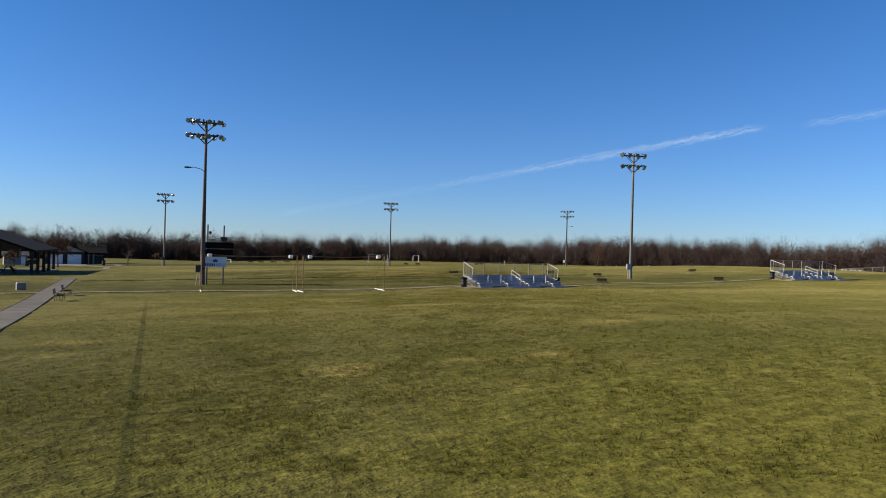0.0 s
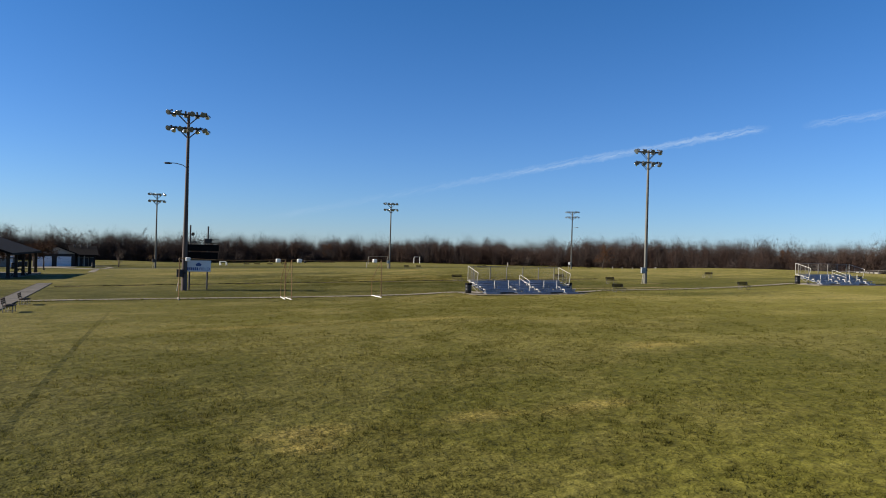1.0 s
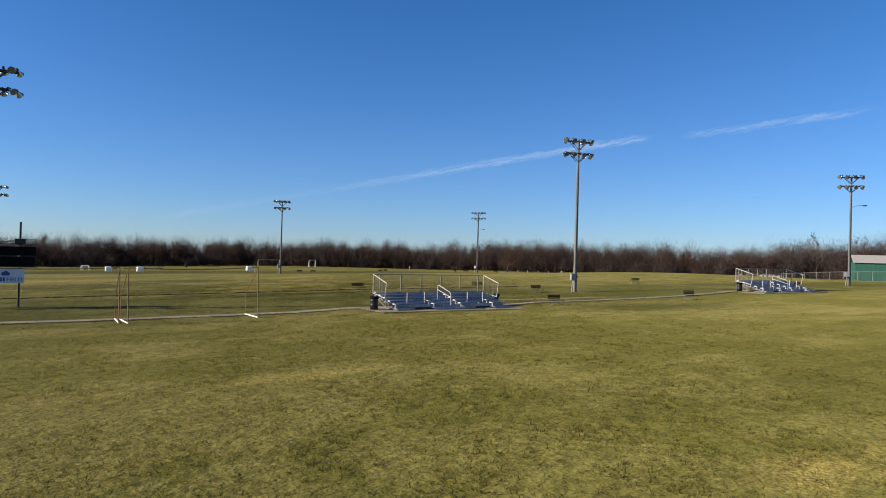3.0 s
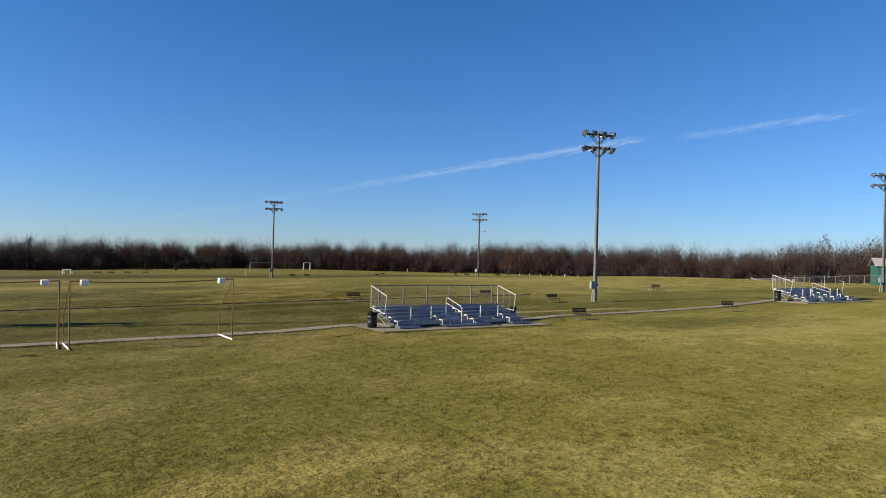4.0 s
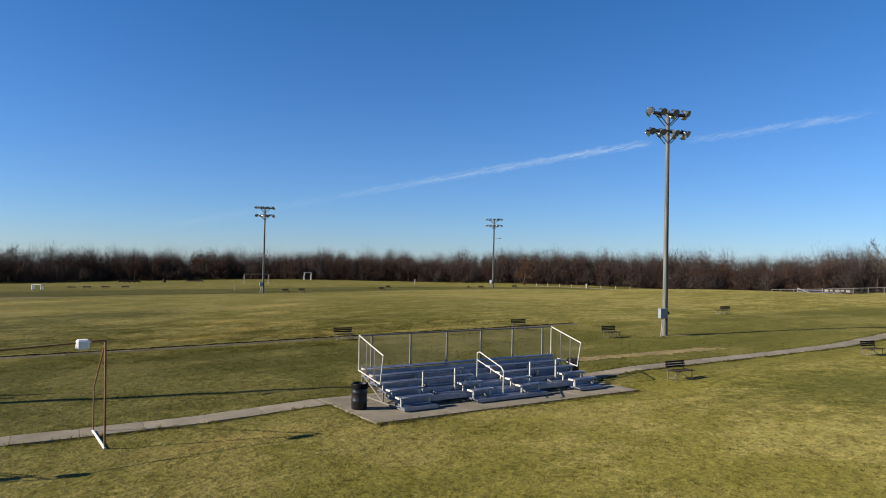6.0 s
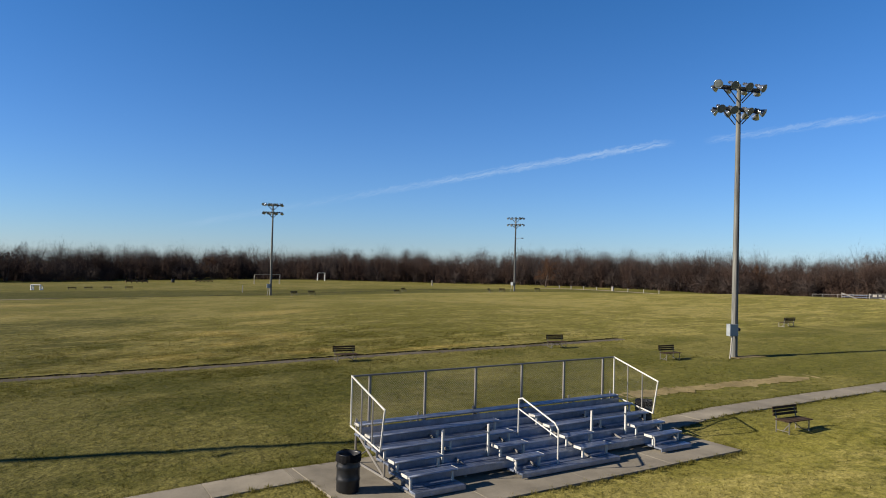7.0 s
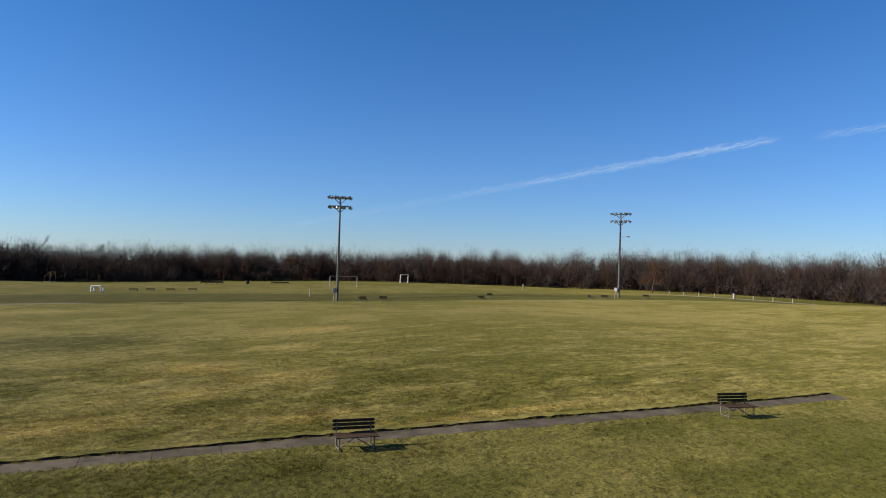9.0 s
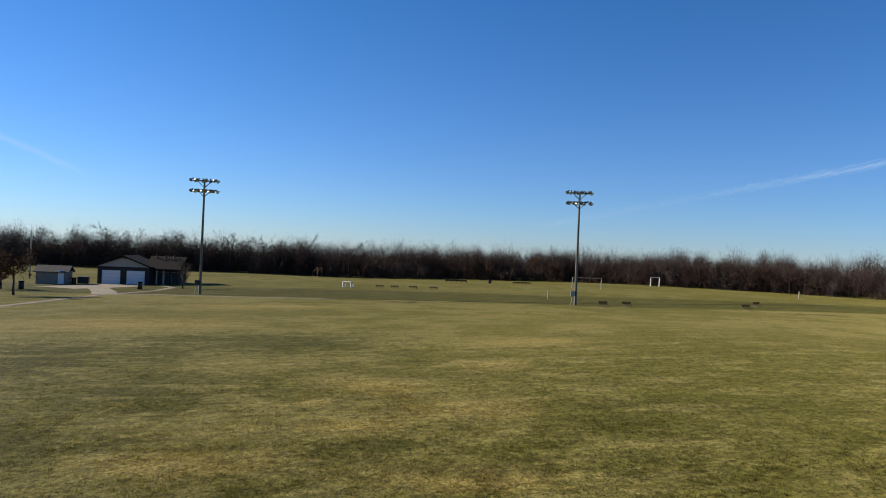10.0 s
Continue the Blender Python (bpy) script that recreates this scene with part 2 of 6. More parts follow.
    cross = nt.nodes.new("ShaderNodeVectorMath")
    cross.operation = "DOT_PRODUCT"
    nt.links.new(v, cross.inputs[0])
    cross.inputs[1].default_value = (0.108, 1.0, 0.0)
    hit = nt.nodes.new("ShaderNodeMath")
    hit.operation = "COMPARE"
    nt.links.new(cross.outputs["Value"], hit.inputs[0])
    hit.inputs[1].default_value, hit.inputs[2].default_value = 11.43, 0.065
    reach = nt.nodes.new("ShaderNodeVectorMath")
    reach.operation = "DOT_PRODUCT"
    nt.links.new(v, reach.inputs[0])
    reach.inputs[1].default_value = (0.1, 0.0, 0.0)
    rut = nt.nodes.new("ShaderNodeVectorMath")
    rut.operation = "DOT_PRODUCT"
    nt.links.new(v, rut.inputs[0])
    rut.inputs[1].default_value = (1.0, -0.207, 0.0)
    on_rut = nt.nodes.new("ShaderNodeMath")
    on_rut.operation = "COMPARE"
    nt.links.new(rut.outputs["Value"], on_rut.inputs[0])
    on_rut.inputs[1].default_value, on_rut.inputs[2].default_value = 13.25, 0.05
    rut_line = mix_of(nt, 1.0, on_rut.outputs[0], ramp_of(nt, across.outputs["Value"], [(0.142, 0.0), (0.150, 0.55), (0.176, 0.45), (0.181, 0.0)]), "MULTIPLY")
    rut_line = mix_of(nt, 1.0, rut_line, ramp_of(nt, clump, [(0.35, 0.2), (0.6, 1.0)]), "MULTIPLY")
    col = mix_of(nt, rut_line, col, (0.037, 0.039, 0.008))
    worn_line = mix_of(nt, 1.0, hit.outputs[0], ramp_of(nt, reach.outputs["Value"], [(0.02, 0.0), (0.06, 0.75), (0.36, 0.65), (0.55, 0.0)]), "MULTIPLY")
    col = mix_of(nt, worn_line, col, (0.037, 0.039, 0.008))
    blotch = ramp_of(nt, noise_of(nt, v, 1.1, 6.0, 0.72), [(0.30, 0.90), (0.50, 1.0), (0.70, 1.07)])
    col = mix_of(nt, 1.0, col, blotch, "MULTIPLY")
    tuft = ramp_of(nt, noise_of(nt, v, 5.5, 3.0, 0.62), [(0.32, 0.76), (0.50, 1.0), (0.68, 1.15)])
    col = mix_of(nt, 1.0, col, tuft, "MULTIPLY")
    # rougher tussocks at the near side of both fields
    wild = nt.nodes.new("ShaderNodeMapping")
    wild.inputs["Rotation"].default_value = (0, 0, radians(8))
    wild.inputs["Scale"].default_value = (1.5, 3.2, 1)
    nt.links.new(v, wild.inputs["Vector"])
    tussock = ramp_of(nt, noise_of(nt, wild.outputs["Vector"], 1.0, 5.0, 0.7), [(0.38, 0.70), (0.50, 1.0), (0.62, 1.26)])
    rough = ramp_of(nt, wander.outputs[0], [(0.0, 1.0), (0.062, 0.9), (0.085, 0.3), (0.12, 0.0), (0.345, 0.0), (0.36, 1.0), (0.44, 0.7), (0.54, 0.0)])
    col = mix_of(nt, rough, col, mix_of(nt, 1.0, col, tussock, "MULTIPLY"))
    if not blades:
        speck = ramp_of(nt, fine, [(0.30, 0.55), (0.50, 0.98), (0.72, 1.28)])
        col = mix_of(nt, 1.0, col, speck, "MULTIPLY")
        mixh = mix_of(nt, 0.6, clump, noise_of(nt, v, 4.2, 3.0, 0.62))
        bump_of(nt, b, mixh, 1.0, 0.12)
    else:
        geo = nt.nodes.new("ShaderNodeNewGeometry")
        col = mix_of(nt, 1.0, col, ramp_of(nt, geo.outputs["Random Per Island"], [(0.0, 0.85), (1.0, 1.45)]), "MULTIPLY")
        # thin blades pass light through
        leaf = nt.nodes.new("ShaderNodeBsdfTranslucent")
        nt.links.new(col, leaf.inputs["Color"])
        both = nt.nodes.new("ShaderNodeMixShader")
        both.inputs[0].default_value = 0.45
        nt.links.new(b.outputs[0], both.inputs[1])
        nt.links.new(leaf.outputs[0], both.inputs[2])
        end = [n for n in nt.nodes if n.type == "OUTPUT_MATERIAL"][0]
        nt.links.new(both.outputs[0], end.inputs["Surface"])
    nt.links.new(col, b.inputs["Base Color"])
    b.inputs["Roughness"].default_value = 0.85
    b.inputs["Specular IOR Level"].default_value = 0.05
    b.inputs["Diffuse Roughness"].default_value = 0.45
    return m


# worn ovals: centre and half-widths
WORN = ((0.8, 20.6, 1.1, 0.7), (0.4, 18.1, 0.7, 0.4), (5.8, 13.8, 0.9, 0.5), (5.6, 13.1, 0.6, 0.3), (8.6, 13.4, 0.8, 0.4), (10.6, 13.0, 0.9, 0.4), (8.1, 28.9, 3.0, 0.8), (17.0, 17.6, 1.5, 0.6), (15.4, 28.2, 2.5, 0.8), (4.0, 48.5, 4.0, 1.0), (25.8, 47.2, 3.0, 0.7), (28.7, 46.1, 1.0, 0.5))
GREEN_SPOTS = ((31.0, 89.0, 8.0, 5.0), (21.0, 84.0, 9.0, 6.0), (26.5, 70.5, 3.5, 2.2), (28.5, 76.5, 4.5, 4.0), (35.8, 69.6, 1.6, 0.8), (23.0, 72.0, 6.0, 4.5), (20.0, 84.0, 6.0, 4.0), (30.0, 62.5, 5.0, 1.6), (47.0, 40.5, 9.0, 4.0), (33.0, 58.0, 6.0, 2.0))
WORN_FAR = ((34.4, 74.6, 0.8, 0.6), (35.7, 71.5, 1.4, 0.9), (39.1, 73.1, 2.4, 1.3), (36.5, 76.7, 1.7, 1.8), (41.2, 80.8, 1.8, 1.3), (38.0, 66.9, 2.2, 0.8), (31.6, 68.7, 2.2, 1.0), (20.7, 99.7, 9.0, 5.0), (28.8, 116.0, 9.0, 2.6), (45.0, 87.5, 3.5, 2.0), (44.0, 64.9, 5.0, 0.5))
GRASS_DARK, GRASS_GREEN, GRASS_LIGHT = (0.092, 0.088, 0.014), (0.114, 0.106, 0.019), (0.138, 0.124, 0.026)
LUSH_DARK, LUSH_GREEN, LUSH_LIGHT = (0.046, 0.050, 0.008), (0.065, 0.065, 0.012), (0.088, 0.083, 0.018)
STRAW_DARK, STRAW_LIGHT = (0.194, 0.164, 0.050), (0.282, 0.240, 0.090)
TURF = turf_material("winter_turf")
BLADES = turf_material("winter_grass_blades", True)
GREY_WALK = worn("dull_grey_concrete", (0.120, 0.112, 0.100), 0.92, 0, 1.0, 0.3, 0.3, 40.0, True, vary=0.05)
CONCRETE = worn("weathered_concrete", (0.212, 0.190, 0.150), 0.9, 0, 0.9, 0.25, 0.25, 45.0, True, vary=0.18)
OLD_CONCRETE = worn("old_dark_concrete", (0.104, 0.090, 0.069), 0.92, 0, 1.3, 0.45, 0.4, 30.0, True, vary=0.2)
DIRT = worn("bare_dirt", (0.216, 0.170, 0.080), 0.95, 0, 1.6, 0.35, 0.6, 22.0, True)
SOIL_AND_SHADE = worn("soil_and_shade", (0.036, 0.029, 0.018), 0.95, 0, 3.0, 0.4, 0.6, 22.0, True)
ALU = worn("mill_finish_aluminium", (0.25, 0.285, 0.365), 0.42, 0.8, 4.0, 0.25, 0.04, 60.0)
ALU_EDGE = worn("white_powder_coat", (0.414, 0.405, 0.370), 0.45, 0.0, 4.0, 0.08, 0.03, 60.0)
GALV = worn("galvanised_steel", (0.172, 0.162, 0.148), 0.55, 0.2, 6.0, 0.15, 0.05, 60.0)
STEEL_DARK = worn("dark_weathered_steel", (0.036, 0.035, 0.037), 0.6, 0.4, 6.0, 0.3, 0.05, 60.0)
BENCH_LEG = worn("olive_grey_steel_tube", (0.136, 0.128, 0.104), 0.6, 0.3, 6.0, 0.2, 0.05, 60.0)
RUST = worn("rusty_painted_tube", (0.216, 0.100, 0.034), 0.65, 0.2, 5.0, 0.4, 0.1, 60.0, tint=(0.272, 0.168, 0.068))
WHITE = worn("white_paint", (0.686, 0.686, 0.660), 0.5, 0.0, 4.0, 0.1, 0.04, 60.0)
JUG = worn("white_plastic_jug", (0.722, 0.722, 0.686), 0.4, 0.0, 6.0, 0.08, 0.02, 60.0)
# darker copy of the pole wood, for the pole seen from its shaded side
POLE_SHADED = worn("shaded_weathered_pole_wood", (0.100, 0.084, 0.078), 0.85, 0.0, 14.0, 0.38, 0.35, 45.0, stretch=(1, 1, 0.04))
POLE_WOOD = worn("grey_weathered_pole_wood", (0.140, 0.142, 0.130), 0.85, 0.0, 14.0, 0.55, 0.5, 45.0, stretch=(1, 1, 0.04))
SLAT = worn("dark_stained_bench_slat", (0.066, 0.044, 0.029), 0.9, 0.0, 6.0, 0.35, 0.15, 60.0, vary=0.25)
BOX_GREY = worn("grey_meter_box", (0.25, 0.275, 0.285), 0.5, 0.3, 4.0, 0.12, 0.04, 60.0)
REFLECTOR = worn("spun_aluminium_reflector", (0.47, 0.51, 0.55), 0.22, 0.9, 6.0, 0.1, 0.02, 60.0)
LENS = worn("clouded_lamp_lens", (0.13, 0.15, 0.15), 0.25, 0.0, 5.0, 0.2, 0.0, 60.0)
BARREL = worn("black_steel_barrel", (0.014, 0.015, 0.018), 0.42, 0.3, 4.0, 0.35, 0.05, 40.0)
BOARD = worn("black_scoreboard_panel", (0.005, 0.005, 0.006), 0.8, 0.0, 3.0, 0.3, 0.03, 40.0)
SIGN_WHITE = worn("white_sign_board", (0.651, 0.669, 0.704), 0.5, 0.0, 3.0, 0.06, 0.02, 40.0)
SIGN_BLUE = worn("blue_sign_paint", (0.040, 0.080, 0.256), 0.5, 0.0, 5.0, 0.15, 0.0, 40.0)
ROOF_DARK = worn("dark_shingle_roof", (0.008, 0.007, 0.007), 0.85, 0.0, 2.0, 0.3, 0.3, 14.0)
BRICK_DARK = worn("dark_siding", (0.042, 0.037, 0.035), 0.8, 0.0, 1.5, 0.25, 0.2, 14.0)
SIDING = worn("beige_siding", (0.320, 0.288, 0.240), 0.7, 0.0, 1.5, 0.12, 0.1, 10.0)
DOOR_WHITE = worn("white_garage_door", (0.651, 0.651, 0.678), 0.5, 0.0, 2.0, 0.06, 0.05, 12.0)
SHED_WALL = worn("grey_shed_siding", (0.188, 0.172, 0.152), 0.75, 0.0, 1.5, 0.14, 0.1, 10.0)
SHED_ROOF = worn("grey_shed_roof", (0.104, 0.096, 0.092), 0.8, 0.0, 2.0, 0.2, 0.1, 12.0)
GREEN_METAL = worn("green_metal_siding", (0.022, 0.096, 0.068), 0.5, 0.1, 2.0, 0.2, 0.05, 12.0)
ROOF_PALE = worn("pale_metal_roof", (0.400, 0.376, 0.352), 0.5, 0.3, 2.0, 0.12, 0.05, 12.0)
WOOD_DARK = worn("dark_pavilion_timber", (0.044, 0.032, 0.024), 0.8, 0.0, 2.0, 0.3, 0.2, 18.0)
BARK = worn("bare_bark", (0.070, 0.055, 0.048), 0.9, 0.0, 0.6, 0.35, 0.0, 6.0, True)
BARK_RED = worn("reddish_twigs", (0.066, 0.043, 0.033), 0.9, 0.0, 0.05, 0.35, 0.0, 2.0, True)
BARK_PALE = worn("pale_sycamore_bark", (0.096, 0.080, 0.068), 0.9, 0.0, 0.7, 0.3, 0.0, 6.0, True)
LEAF_RUST = worn("dry_rust_leaves", (0.092, 0.044, 0.021), 0.85, 0.0, 1.5, 0.45, 0.0, 9.0, True)
# dim brown of the sheet that stands in for shade inside the woods
DIM_WOODS = worn("dim_wood_interior", (0.036, 0.027, 0.022), 0.95, 0.0, 0.25, 0.4, 0.8, 3.0, True)


def stems_material(name, dark, light):
    m, nt, b = material(name)
    geo = nt.nodes.new("ShaderNodeNewGeometry")
    col = ramp_of(nt, geo.outputs["Random Per Island"], [(0.0, dark), (1.0, light)])
    v = coords(nt)
    col = mix_of(nt, 1.0, col, ramp_of(nt, noise_of(nt, v, 0.06, 3.0), [(0.3, 0.84), (0.7, 1.1)]), "MULTIPLY")
    nt.links.new(col, b.inputs["Base Color"])
    b.inputs["Roughness"].default_value = 0.95
    b.inputs["Specular IOR Level"].default_value = 0.1
    return m


STEMS = stems_material("crowded_stems", (0.043, 0.034, 0.031), (0.061, 0.047, 0.042))
STEMS_RED = stems_material("crowded_red_stems", (0.038, 0.025, 0.020), (0.054, 0.034, 0.027))
MARKER = worn("weathered_pale_paint", (0.240, 0.224, 0.196), 0.6, 0.0, 4.0, 0.2, 0.05, 30.0)
SAND = worn("pale_gravel_strip", (0.248, 0.216, 0.160), 0.95, 0.0, 1.0, 0.2, 0.4, 22.0, True)


# ---- geometry helpers ----
def link_mesh(name, bm, mat, smooth=False):
    me = bpy.data.meshes.new(name)
    bm.normal_update()
    bm.to_mesh(me)
    bm.free()
    me.materials.append(mat)
    if smooth:
        me.shade_smooth()
    return new(name, me)


def part(name, bm, mat, parent, label="", smooth=False):
    ob = link_mesh(name, bm, mat, smooth)
    ob.parent = parent
    return tagged(ob, label) if label else ob


def raw(name, verts, faces, mat, parent=None):
    me = bpy.data.meshes.new(name)
    me.from_pydata(verts, [], faces)
    me.materials.append(mat)
    me.update()
    ob = new(name, me)
    if parent:
        ob.parent = parent
    return ob


def thing(name, m, label, category, group="", kind=""):
    ob = new(name)
    ob.empty_display_size = 0.2
    ob.matrix_world = m
    return tagged(ob, label, category, group, kind)


def box(bm, x0, x1, y0, y1, z0, z1, m=None, bevel=0.0):
    size = (abs(x1 - x0), abs(y1 - y0), abs(z1 - z0))
    mat = Matrix.Translation(((x0 + x1) / 2, (y0 + y1) / 2, (z0 + z1) / 2)) @ Matrix.Diagonal((*size, 1))
    made = bmesh.ops.create_cube(bm, size=1.0, matrix=(m @ mat) if m else mat)["verts"]
    if bevel:
        edges = {e for v in made for e in v.link_edges}
        bmesh.ops.bevel(bm, geom=list(edges), offset=bevel, segments=1, affect="EDGES")
    return bm


def tube(bm, p, q, r0, r1=None, seg=10, caps=True):
    p, q = Vector(p), Vector(q)
    r1 = r0 if r1 is None else r1
    d = q - p
    m = Matrix.Translation((p + q) / 2) @ d.to_track_quat("Z", "Y").to_matrix().to_4x4()
    bmesh.ops.create_cone(bm, cap_ends=caps, segments=seg, radius1=r0, radius2=r1, depth=d.length, matrix=m)
    return bm


def pipe(bm, pts, r, seg=8):
    """A bent tube swept through points, mitred at the bends."""
    pts = [Vector(p) for p in pts]
    closed = (pts[0] - pts[-1]).length < 1e-6
    if closed:
        pts = pts[:-1]
    n = len(pts)
    rings = []
    ref = None
    for i, p in enumerate(pts):
        a = (p - pts[i - 1]).normalized() if (i or closed) else None
        b = (pts[(i + 1) % n] - p).normalized() if (i < n - 1 or closed) else None
        way = ((a or b) + (b or a)).normalized()
        stretch = 1.0 / max(0.5, way.dot(a or b))
        if ref is None:
            ref = Vector((0.31, 0.17, 0.93)) if abs(way.z) < 0.8 else Vector((0.9, 0.2, 0.1))
        side = way.cross(ref).normalized()
        up = side.cross(way).normalized()
        ref = up
        turn = (b - a).normalized() if a and b and (b - a).length > 1e-4 else None
        ring = []
        for k in range(seg):
            t = 2 * math.pi * k / seg
            off = (side * math.cos(t) + up * math.sin(t)) * r
            if turn:
                off += turn * off.dot(turn) * (stretch - 1.0)
            ring.append(bm.verts.new(p + off))
        rings.append(ring)
    pairs = list(zip(rings, rings[1:])) + ([(rings[-1], rings[0])] if closed else [])
    for a, b in pairs:
        for k in range(seg):
            bm.faces.new((a[k], a[(k + 1) % seg], b[(k + 1) % seg], b[k]))
    if not closed:
        bm.faces.new(rings[0][::-1])
        bm.faces.new(rings[-1])
    return bm


def lathe(bm, profile, m, seg=16):
    """A turned shape: rows of (radius, height) about the local z axis of m."""
    rings = []
    for r, z in profile:
        rings.append([bm.verts.new(m @ Vector((r * math.cos(a), r * math.sin(a), z))) for a in (2 * math.pi * i / seg for i in range(seg))])
    for a, b in zip(rings, rings[1:]):
        for i in range(seg):
            bm.faces.new((a[i], a[(i + 1) % seg], b[(i + 1) % seg], b[i]))
    return rings


def prism(bm, pts, y0, y1, m=None):
    """A plate with the outline pts (x, z) between y0 and y1."""
    m = m or Matrix()
    a = [bm.verts.new(m @ Vector((x, y0, z))) for x, z in pts]
    b = [bm.verts.new(m @ Vector((x, y1, z))) for x, z in pts]
    bm.faces.new(a)
    bm.faces.new(b[::-1])
    n = len(pts)
    for i in range(n):
        bm.faces.new((a[i], b[i], b[(i + 1) % n], a[(i + 1) % n]))
    bmesh.ops.recalc_face_normals(bm, faces=bm.faces)
    return bm


# ---- the lie of the land ----
LAND = (1.7, -1.094, -0.927, -2.571, 2.268, 1.611, 0.064, -1.637, 2.457, -2.337, -1.758, 2.659, -0.532, -0.708, 2.786)
BUMPS = ((22, 47, -0.309, 9), (45, 49, -0.248, 9), (53, 57, -0.08, 9), (12, 25, 0.136, 9), (46, 76, 0.09, 9), (56, 88, 0.506, 9), (3, 3, -0.408, 9), (58, 43, -0.167, 9), (34, 47, 0.03, 9), (14, 205, 0.9, 14), (30, 38, 0.117, 9), (66, 47, 0.18, 9), (20, 20, 0.211, 9), (64, 138, -0.42, 17), (112, 84, 1.12, 18), (140, 90, -0.71, 18), (168, 105, -1.3, 22), (120, 195, -0.27, 22), (75, 222, -0.52, 22), (40, 228, -0.92, 22), (90, 190, 0.25, 18), (130, 170, -0.23, 18))
WOODS_AT, WOODS_FAR = (-70, -30, -5, 10, 25, 40, 50, 62, 75, 100), (225, 205, 184, 180, 175, 166, 156, 147, 150, 150)
PADS = ((30.64, 46.93, -3.6, 1.31), (66.6, 43.7, -2.5, 2.18))     # level ground under the two bleachers


def land(x, y):
    """The height of the ground, a few gentle swells over a nearly level field. Works on arrays too."""
    u, v = np.tanh((np.asarray(x, float) - 50) / 90), np.tanh((np.asarray(y, float) - 70) / 110)
    z, k = 0.0, 0
    for i in range(5):
        for j in range(5 - i):
            z = z + LAND[k] * u**i * v**j
            k += 1
    for a, b, amount, size in BUMPS:
        z = z + amount * np.exp(-((x - a) ** 2 + (y - b) ** 2) / (2.0 * size * size))
    for a, b, turn, level in PADS:
        c, s = math.cos(radians(turn)), math.sin(radians(turn))
        du = np.maximum(np.abs((x - a) * c + (y - b) * s - 4.1) - 5.6, 0)
        dv = np.maximum(np.abs(-(x - a) * s + (y - b) * c - 1.2) - 2.3, 0)
        hold = np.clip(1 - np.hypot(du, dv) / 2.5, 0, 1)
        hold = hold * hold * (3 - 2 * hold)
        z = z * (1 - hold) + level * hold
    # the ground falls away behind the woods
    ex, ey = np.asarray(x, float) - 33, np.asarray(y, float) - 50
    rim = np.interp(np.degrees(np.arctan2(ex, ey)), WOODS_AT, WOODS_FAR)
    drop = np.clip((np.hypot(ex, ey) - rim - 64) / 16, 0, 1)
    z = z - drop * np.maximum(z + 3.0, 0)
    far = np.hypot(np.asarray(x, float) - 50, np.asarray(y, float) - 90)
    keep = np.clip((260 - far) / 90, 0, 1)
    back = np.clip((np.asarray(y, float) + 45) / 40, 0, 1)
    z = z * keep * back + (1 - keep) * -3.0 + keep * (1 - back) * 1.8 - np.maximum(far - 260, 0) * 0.012
    return z


def ground(x, y):
    return float(land(float(x), float(y)))


def on(x, y, turn=0.0, lift=0.0):
    return pose(x, y, ground(x, y) + lift, 0, 0, turn)


def axis(fine0, fine1, fine, mid0, mid1, mid, far):
    a = np.arange(fine0, fine1, fine)
    b = np.arange(mid0, fine0, mid)
    c = np.arange(fine1, mid1, mid)
    return np.concatenate([[-far, -far * 0.3, mid0 - 150, mid0 - 60], b, a, c, [mid1 + 60, mid1 + 150, far * 0.3, far]])


def build_ground():
    xs, ys = axis(-14, 80, 0.8, -170, 250, 4.0, 4500.0), axis(-6, 96, 0.8, -80, 300, 4.0, 4500.0)
    X, Y = np.meshgrid(xs, ys)
    Z = land(X, Y)
    near = (np.hypot(X - 30, Y - 40) < 90)
    rng = np.random.default_rng(3)
    Z = Z + near * rng.normal(0, 0.012, Z.shape)
    n, m = len(xs), len(ys)
    verts = np.stack([X, Y, Z], -1).reshape(-1, 3).tolist()
    idx = np.arange(n * m).reshape(m, n)
    faces = np.stack([idx[:-1, :-1], idx[:-1, 1:], idx[1:, 1:], idx[1:, :-1]], -1).reshape(-1, 4).tolist()
    ob = raw("ground", verts, faces, TURF)
    ob.data.shade_smooth()
    return tagged(ob, "dull green winter turf with straw-coloured worn patches", "ground", kind="structure")


build_ground()


# ---- walks and worn ground ----
def along(points, step):
    """Points at even steps along a broken line, with the way at each."""
    out = []
    for (ax, ay), (bx, by) in zip(points, points[1:]):
        n = max(1, round(math.hypot(bx - ax, by - ay) / step))
        for i in range(n):
            out.append((ax + (bx - ax) * i / n, ay + (by - ay) * i / n))
    out.append(points[-1])
    return out


def ribbon(name, points, width, mat, label, lift=0.02, ragged=0.0, step=0.7, category="ground"):
    """A flat strip that follows the ground, a few millimetres proud, with uneven edges."""
    rng = random.Random(len(points) * 7 + int(width * 100))
    row = along(points, step)
    verts, faces = [], []
    for i, (x, y) in enumerate(row):
        ax, ay = row[max(0, i - 1)]
        bx, by = row[min(len(row) - 1, i + 1)]
        n = Vector((-(by - ay), bx - ax)).normalized()
        for k in (-0.5, -0.25, 0, 0.25, 0.5):
            w = k * width + (rng.uniform(-ragged, ragged) if abs(k) == 0.5 else 0)
            px, py = x + n.x * w, y + n.y * w
            verts.append((px, py, ground(px, py) + (lift if abs(k) < 0.5 else lift * 0.4)))
        if i:
            for k in range(4):
                a = 5 * (i - 1) + k
                faces.append((a, a + 5, a + 6, a + 1))
    ob = raw(name, verts, faces, mat)
    return tagged(ob, label, category, kind="structure")


